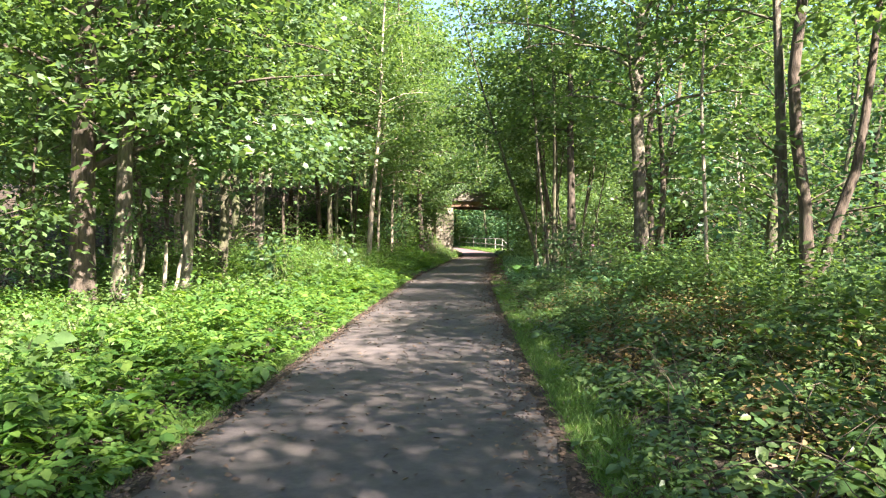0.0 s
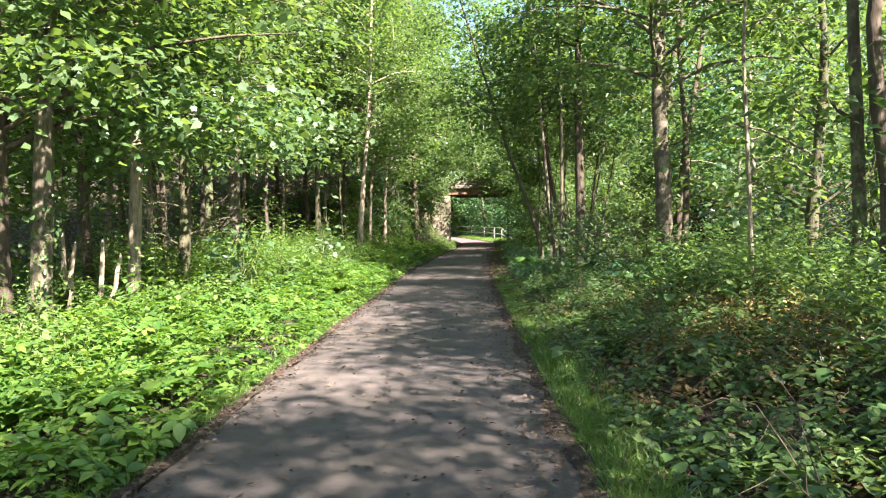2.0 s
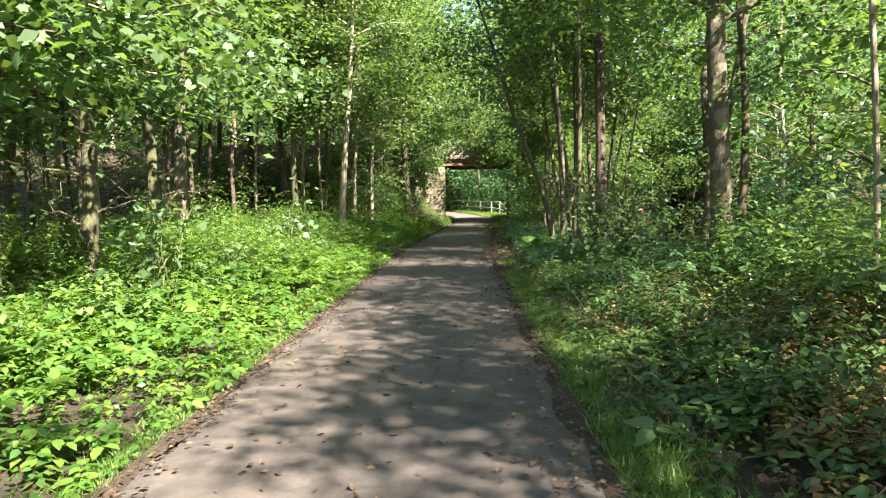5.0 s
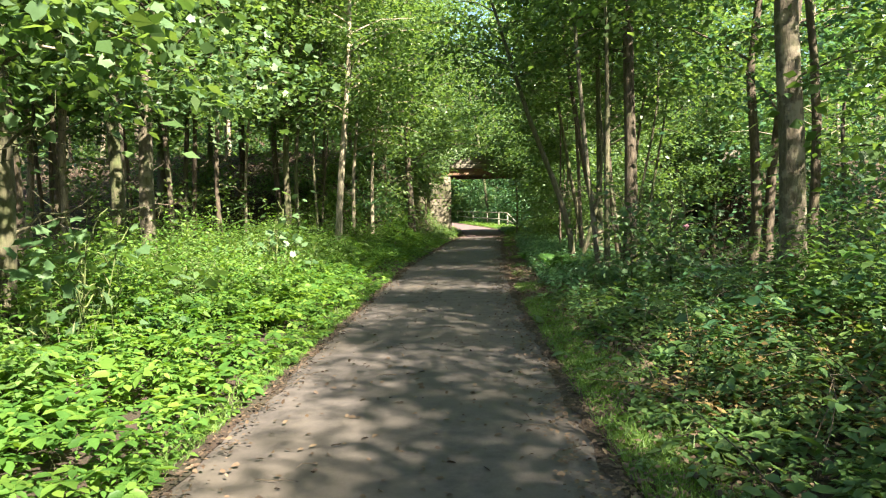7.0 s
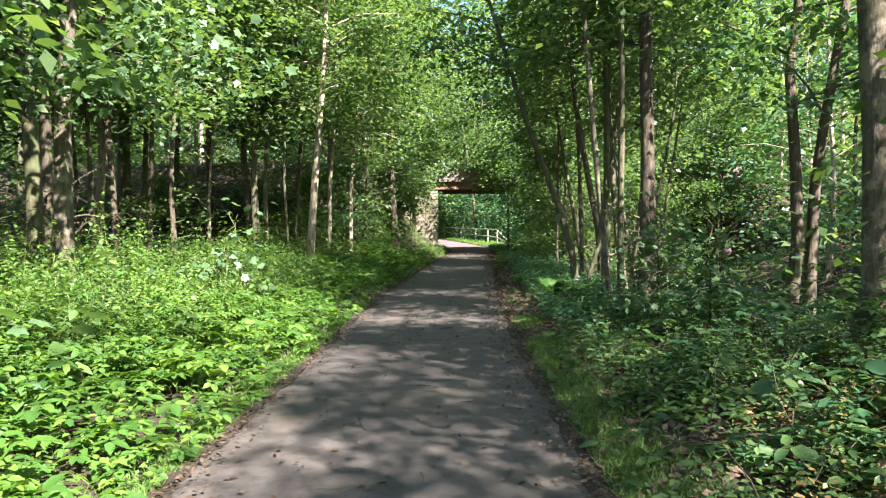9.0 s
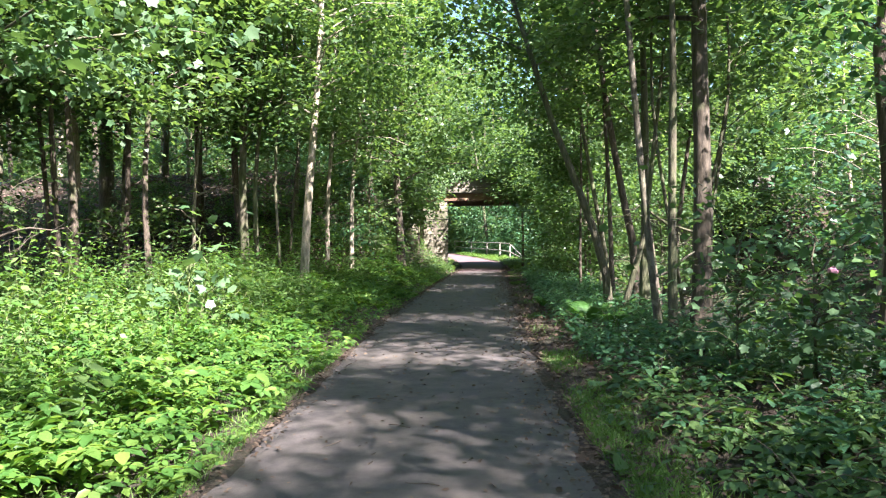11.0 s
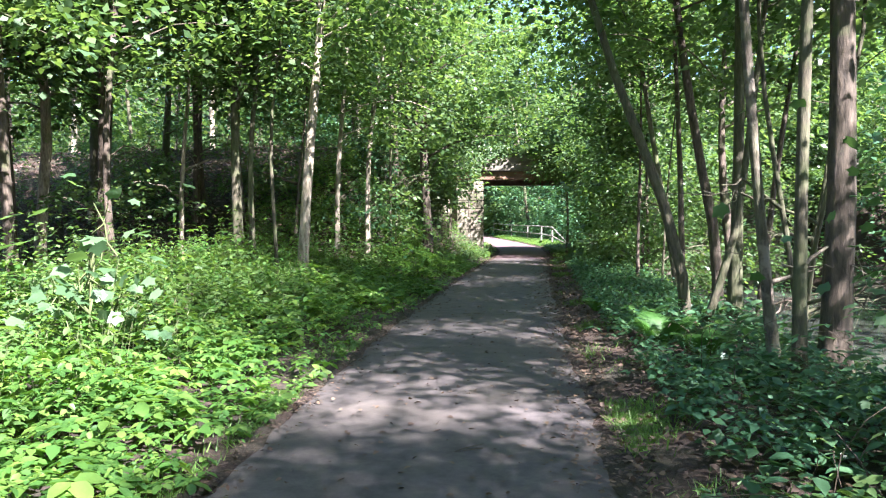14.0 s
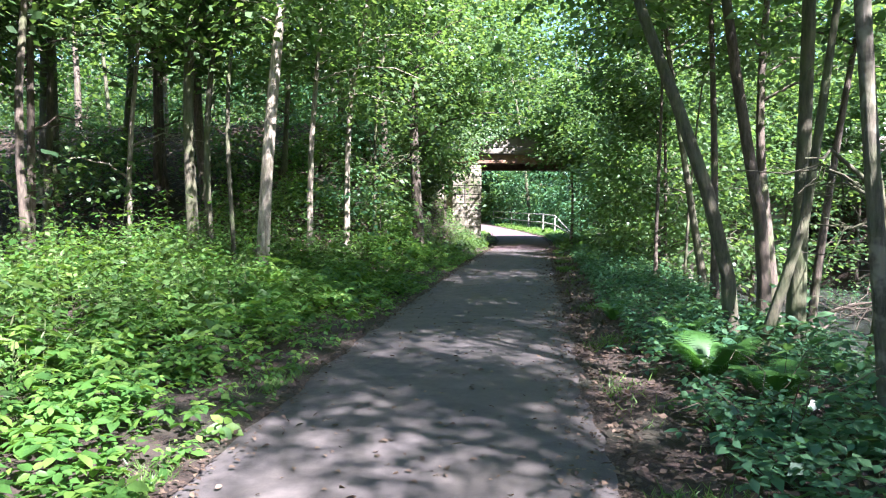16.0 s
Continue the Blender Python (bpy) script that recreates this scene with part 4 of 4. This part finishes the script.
tagged(leaves("fallen_leaves", np.column_stack([x, y, z]), al, rng.normal(size=(n, 3)) * 0.3 + [0, 0, 1], rng.uniform(0.02, 0.052, n) * np.where(few, 1.25, 1), FOLDED, LEAF_DRY), "dry brown fallen leaves on the path edges", "leaves", kind="stuff")

# litter on the slope and under the trees
n = 20000
y = rng.uniform(3, 50, n)
x = np.where(rng.random(n) < 0.6, left_edge(y) - rng.uniform(3, 14, n), right_edge(y) + rng.uniform(0.4, 6, n))
al = rng.normal(size=(n, 3)) * [1, 1, 0.2]
tagged(leaves("leaf_litter", np.column_stack([x, y, ground_z(x, y) + 0.02]), al, rng.normal(size=(n, 3)) * 0.4 + [0, 0, 1], rng.uniform(0.05, 0.12, n), DIAMOND, LEAF_DRY), "reddish brown leaf litter on the ground", "leaves", kind="stuff")

n = 6000
y = 12 + 30 * rng.random(n) ** 1.2
x = right_edge(y) + 0.02 + 1.5 * rng.random(n) ** 1.5
al = rng.normal(size=(n, 3)) * [1, 1, 0.2]
tagged(leaves("leaf_litter", np.column_stack([x, y, ground_z(x, y) + 0.03]), al, rng.normal(size=(n, 3)) * 0.4 + [0, 0, 1], rng.uniform(0.03, 0.08, n), DIAMOND, LEAF_DRY), "brown leaf litter beside the path", "leaves", kind="stuff")

# ---- stream ----
m_water, wn, wl, wp = nodes_of("murky water")
wp.inputs["Base Color"].default_value = (0.05, 0.055, 0.045, 1)
wp.inputs["Roughness"].default_value = 0.08
bump(wn, wl, noise_tex(wn, wl, 5, 3), wp, 0.15, 0.02)
tagged(grid_mesh("water", np.linspace(5.6, 17, 12), np.linspace(20, 70, 24), lambda a, b: a * 0 - 1.35, m_water), "murky slow stream below the bank", "water", kind="structure")

# ---- bridge ----
bridge = thing("railway_bridge", (1.0, 49, 0), "old sandstone bridge with a rusty girder over the path", "bridge")


def block(name, lo, hi, mat, parent, bevel=0.03, label=""):
    bm = bmesh.new()
    bmesh.ops.create_cube(bm, size=1)
    for v in bm.verts:
        v.co = [(lo[i] + hi[i]) / 2 + v.co[i] * (hi[i] - lo[i]) - (1.0, 49, 0)[i] for i in range(3)]
    bmesh.ops.bevel(bm, geom=bm.edges[:], offset=bevel, segments=1, affect="EDGES")
    return part(name, bm, mat, parent, label)


block("pier", (-0.47, 49.03, -0.3), (0.65, 55, 3.38), MORTAR, bridge)
block("abutment", (7.43, 49.03, -2.0), (14, 55, 3.38), MORTAR, bridge)
block("wing_wall", (-4.5, 49.35, -0.3), (-0.475, 49.9, 3.37), STONE, bridge)
block("girder", (-3, 48.9, 3.38), (15, 49.3, 3.75), RUST, bridge, 0.02)
block("girder", (-3, 54.6, 3.38), (15, 55.0, 3.75), RUST, bridge, 0.02)
block("deck", (-6, 48.7, 3.76), (17, 55.2, 4.0), CONCRETE, bridge)
block("parapet", (-6, 48.75, 4.004), (17, 49.05, 4.5), CONCRETE, bridge)

n = 8200
x = np.where(rng.random(n) < 0.45, rng.uniform(-6, 3.2, n), rng.uniform(3.0, 16, n))
hang = rng.random(n) ** 1.6
z = 4.78 - np.where(np.abs(x - 1.9) < 1.3, 0.8, 1.4) * hang * (0.55 + 0.45 * waves(x, x * 0.7, 1.9)) + rng.normal(size=n) * 0.08
y = 48.62 - 0.12 * rng.random(n) + np.where(z > 4.5, 0.4 * rng.random(n), 0)
thick = (waves(x, x * 0.3, 1.1, 1.5) > -0.6) | (x > 3.2) | (x < 0.6)
at = np.column_stack([x, y, z])[thick] - [1.0, 49, 0]
n = len(at)
ivy = leaves("ivy", at, rng.normal(size=(n, 3)) * [0.7, 0.4, 0.4] + [0, -0.2, -0.6], rng.normal(size=(n, 3)) * 0.4 + [0.2, -1, 0.5], rng.uniform(0.09, 0.19, n), FOLDED, LEAF_CROWN, bridge)
tagged(ivy, "green ivy hanging over the parapet", kind="stuff")


# ---- railing past the bridge ----
RAILS = ((5.6, 57.6, 0.12), (5.0, 60.8, 1.05), (4.75, 65.5, 1.05), (4.2, 71, 1.05), (3.3, 78, 1.05), (2.0, 86, 1.1))
railing = thing("path_railing", (5.0, 60.8, 0), "weathered two-rail railing along the path bend", "railing")
for k, (x, y, h) in enumerate(RAILS[1:]):
    post = Tubes()
    z = float(ground_z(x, y))
    post.add([(x - 5.0, y - 60.8, z - 0.2), (x - 5.0, y - 60.8, z + 0.5), (x - 5.0, y - 60.8, z + h)], [0.05, 0.048, 0.046], 8)
    post.build("post", WOOD_GREY, railing)
for f in (1.0, 0.5):
    bar = Tubes()
    bar.add([(x - 5.0, y - 60.8, float(ground_z(x, y)) + h * f) for x, y, h in RAILS], np.full(len(RAILS), 0.034), 8)
    bar.build("rail", WOOD_GREY, railing)

# ---- broken stakes, fern, thistle, twigs ----
for x, y, h, lx in ((-5.35, 12.6, 1.15, 0.1), (-5.0, 12.9, 1.2, 0.02), (-4.85, 12.7, 1.0, 0.22), (-6.1, 12.4, 0.8, 0.05), (-5.7, 13.3, 1.25, -0.06)):
    e = thing("broken_stem", (x, y, float(ground_z(x, y)) - 0.1), "broken pale dead stem standing in the weeds", "dead wood", "broken stems")
    t = Tubes()
    t.add(curve_pts((0, 0, 0), (lx * h, 0.05, h), 6, 0, 0.012), np.linspace(0.045, 0.03, 6), 7, 0.08)
    t.add([(lx * h, 0.05, h - 0.01), (lx * h + 0.01, 0.05, h + 0.07)], [0.03, 0.004], 7)
    t.build("stem", BARK_PALE, e)


def fern(x, y, fronds, size):
    e = thing("fern", (x, y, float(ground_z(x, y))), "bright green fern with arching fronds", "fern", "ferns on the bank")
    for k in range(fronds):
        a = k * 2.4 + rng.normal() * 0.2
        ln = size * rng.uniform(0.75, 1.15)
        s = np.linspace(0.05, 1, 26)
        rad, zz = ln * 0.62 * s, ln * (1.15 * s - 0.7 * s ** 2.3)
        mid = np.column_stack([np.cos(a) * rad, np.sin(a) * rad, zz])
        side = np.array([-math.sin(a), math.cos(a), 0.0])
        w = (0.26 * ln * np.sin(np.clip(s * 1.05, 0, 1) * math.pi) ** 0.7 + 0.01)[:, None]
        fwd = np.array([math.cos(a), math.sin(a), -0.3]) * w * 0.4
        v = np.concatenate([mid, mid + side * w + fwd, mid - side * w + fwd])
        q = np.arange(25)
        mesh_object("frond", v, np.concatenate([np.column_stack([q, q + 26, q + 1]), np.column_stack([q, q + 1, q + 52])]), FERN, e)
    return e


fern(2.75, 25.6, 15, 0.72)
fern(3.05, 24.9, 12, 0.6)
fern(2.5, 29.0, 10, 0.5)
fern(2.9, 27.3, 11, 0.6)
fern(-5.5, 30.5, 11, 0.7)

thistle = thing("thistle", (4.25, 20.6, float(ground_z(4.25, 20.6))), "tall thistle with a pink bloom", "flower")
t = Tubes()
t.add(curve_pts((0, 0, -0.05), (0.03, 0, 1.12), 6, 0, 0.01), np.linspace(0.009, 0.006, 6), 6)
t.build("stem", STEM, thistle)
bm = bmesh.new()
bmesh.ops.create_icosphere(bm, subdivisions=2, radius=0.055)
for v in bm.verts:
    v.co = v.co * (1 + 0.25 * noise.noise(v.co * 40)) + Vector((0.03, 0, 1.16))
    v.co.z += 0.3 * max(0, v.co.z - 1.16)
part("bloom", bm, THISTLE, thistle, "pink rounded bloom")

tw = Tubes()
for _ in range(70):
    y = 3 + 40 * rng.random()
    x = rng.uniform(float(left_edge(y)) + 0.1, float(right_edge(y)) - 0.05)
    a, ln = rng.uniform(0, 6.3), rng.uniform(0.05, 0.28)
    tw.add(curve_pts((x, y, 0.05), (x + math.cos(a) * ln, y + math.sin(a) * ln, 0.052), 4, 0.004, 0.01), np.linspace(0.004, 0.002, 4), 4)
tagged(tw.build("fallen_twigs", TWIG), "small dry twigs lying on the path", "twigs", kind="stuff")

# ---- stones of the bridge ----
def stone_mesh(seed):
    r = random.Random(seed)
    bm = bmesh.new()
    bmesh.ops.create_cube(bm, size=1)
    bmesh.ops.bevel(bm, geom=bm.edges[:], offset=0.06, segments=1, affect="EDGES")
    for v in bm.verts:
        v.co += Vector((r.uniform(-1, 1), r.uniform(-1, 1), r.uniform(-1, 1))) * 0.025
    me = bpy.data.meshes.new("stone")
    bm.to_mesh(me)
    bm.free()
    me.materials.append(STONE_BLOCK)
    return me


STONE_BLOCK, sn, sl, sp = nodes_of("sandstone block")
info = sn.new("ShaderNodeObjectInfo")
base = ramp(sn, sl, info.outputs["Random"], [(0, (0.13, 0.105, 0.08)), (0.5, (0.23, 0.19, 0.15)), (1, (0.33, 0.28, 0.225))])
grain = noise_tex(sn, sl, 18, 6, 0.7)
base = mixed(sn, sl, 0.7, base, ramp(sn, sl, grain, [(0.34, (0.3, 0.29, 0.27)), (0.66, (1.25, 1.25, 1.25))]), "MULTIPLY")
base = mixed(sn, sl, ramp(sn, sl, noise_tex(sn, sl, 1.6, 4), [(0.45, (0, 0, 0)), (0.62, (0.75, 0.75, 0.75))]), base, (0.06, 0.062, 0.03))
sl.new(base, sp.inputs["Base Color"])
sp.inputs["Roughness"].default_value = 0.92
bump(sn, sl, grain, sp, 0.7, 0.03)
STONES = [stone_mesh(k) for k in range(6)]


def stone_row(parent, start, step, length, z, h, depth):
    """One course of stones along a wall face, from start in the direction step."""
    run = 0.0
    while run < length - 0.05:
        w = min(rng.uniform(0.35, 0.75), length - run)
        if length - run - w < 0.25:
            w = length - run
        ob = new("stone", STONES[rng.integers(6)])
        ob.parent = parent
        c = (start[0] + step[0] * (run + w / 2), start[1] + step[1] * (run + w / 2))
        ob.location = (c[0] - 1.0, c[1] - 49, z + h / 2)
        size = (w - 0.02, depth * rng.uniform(0.85, 1.1)) if step[0] else (depth * rng.uniform(0.85, 1.1), w - 0.02)
        ob.scale = (*size, h - 0.02)
        run += w


z = -0.25
while z < 3.3:
    hh = min(rng.uniform(0.26, 0.4), 3.36 - z)
    stone_row(bridge, (-0.5, 49.02), (1, 0), 1.2, z, hh, 0.12)
    stone_row(bridge, (0.66, 49.12), (0, 1), 5.8, z, hh, 0.12)
    z += hh
z = -1.8
while z < 3.3:
    hh = min(rng.uniform(0.3, 0.45), 3.36 - z)
    stone_row(bridge, (7.4, 49.02), (1, 0), 6.4, z, hh, 0.12)
    stone_row(bridge, (7.42, 49.12), (0, 1), 5.8, z, hh, 0.12)
    z += hh
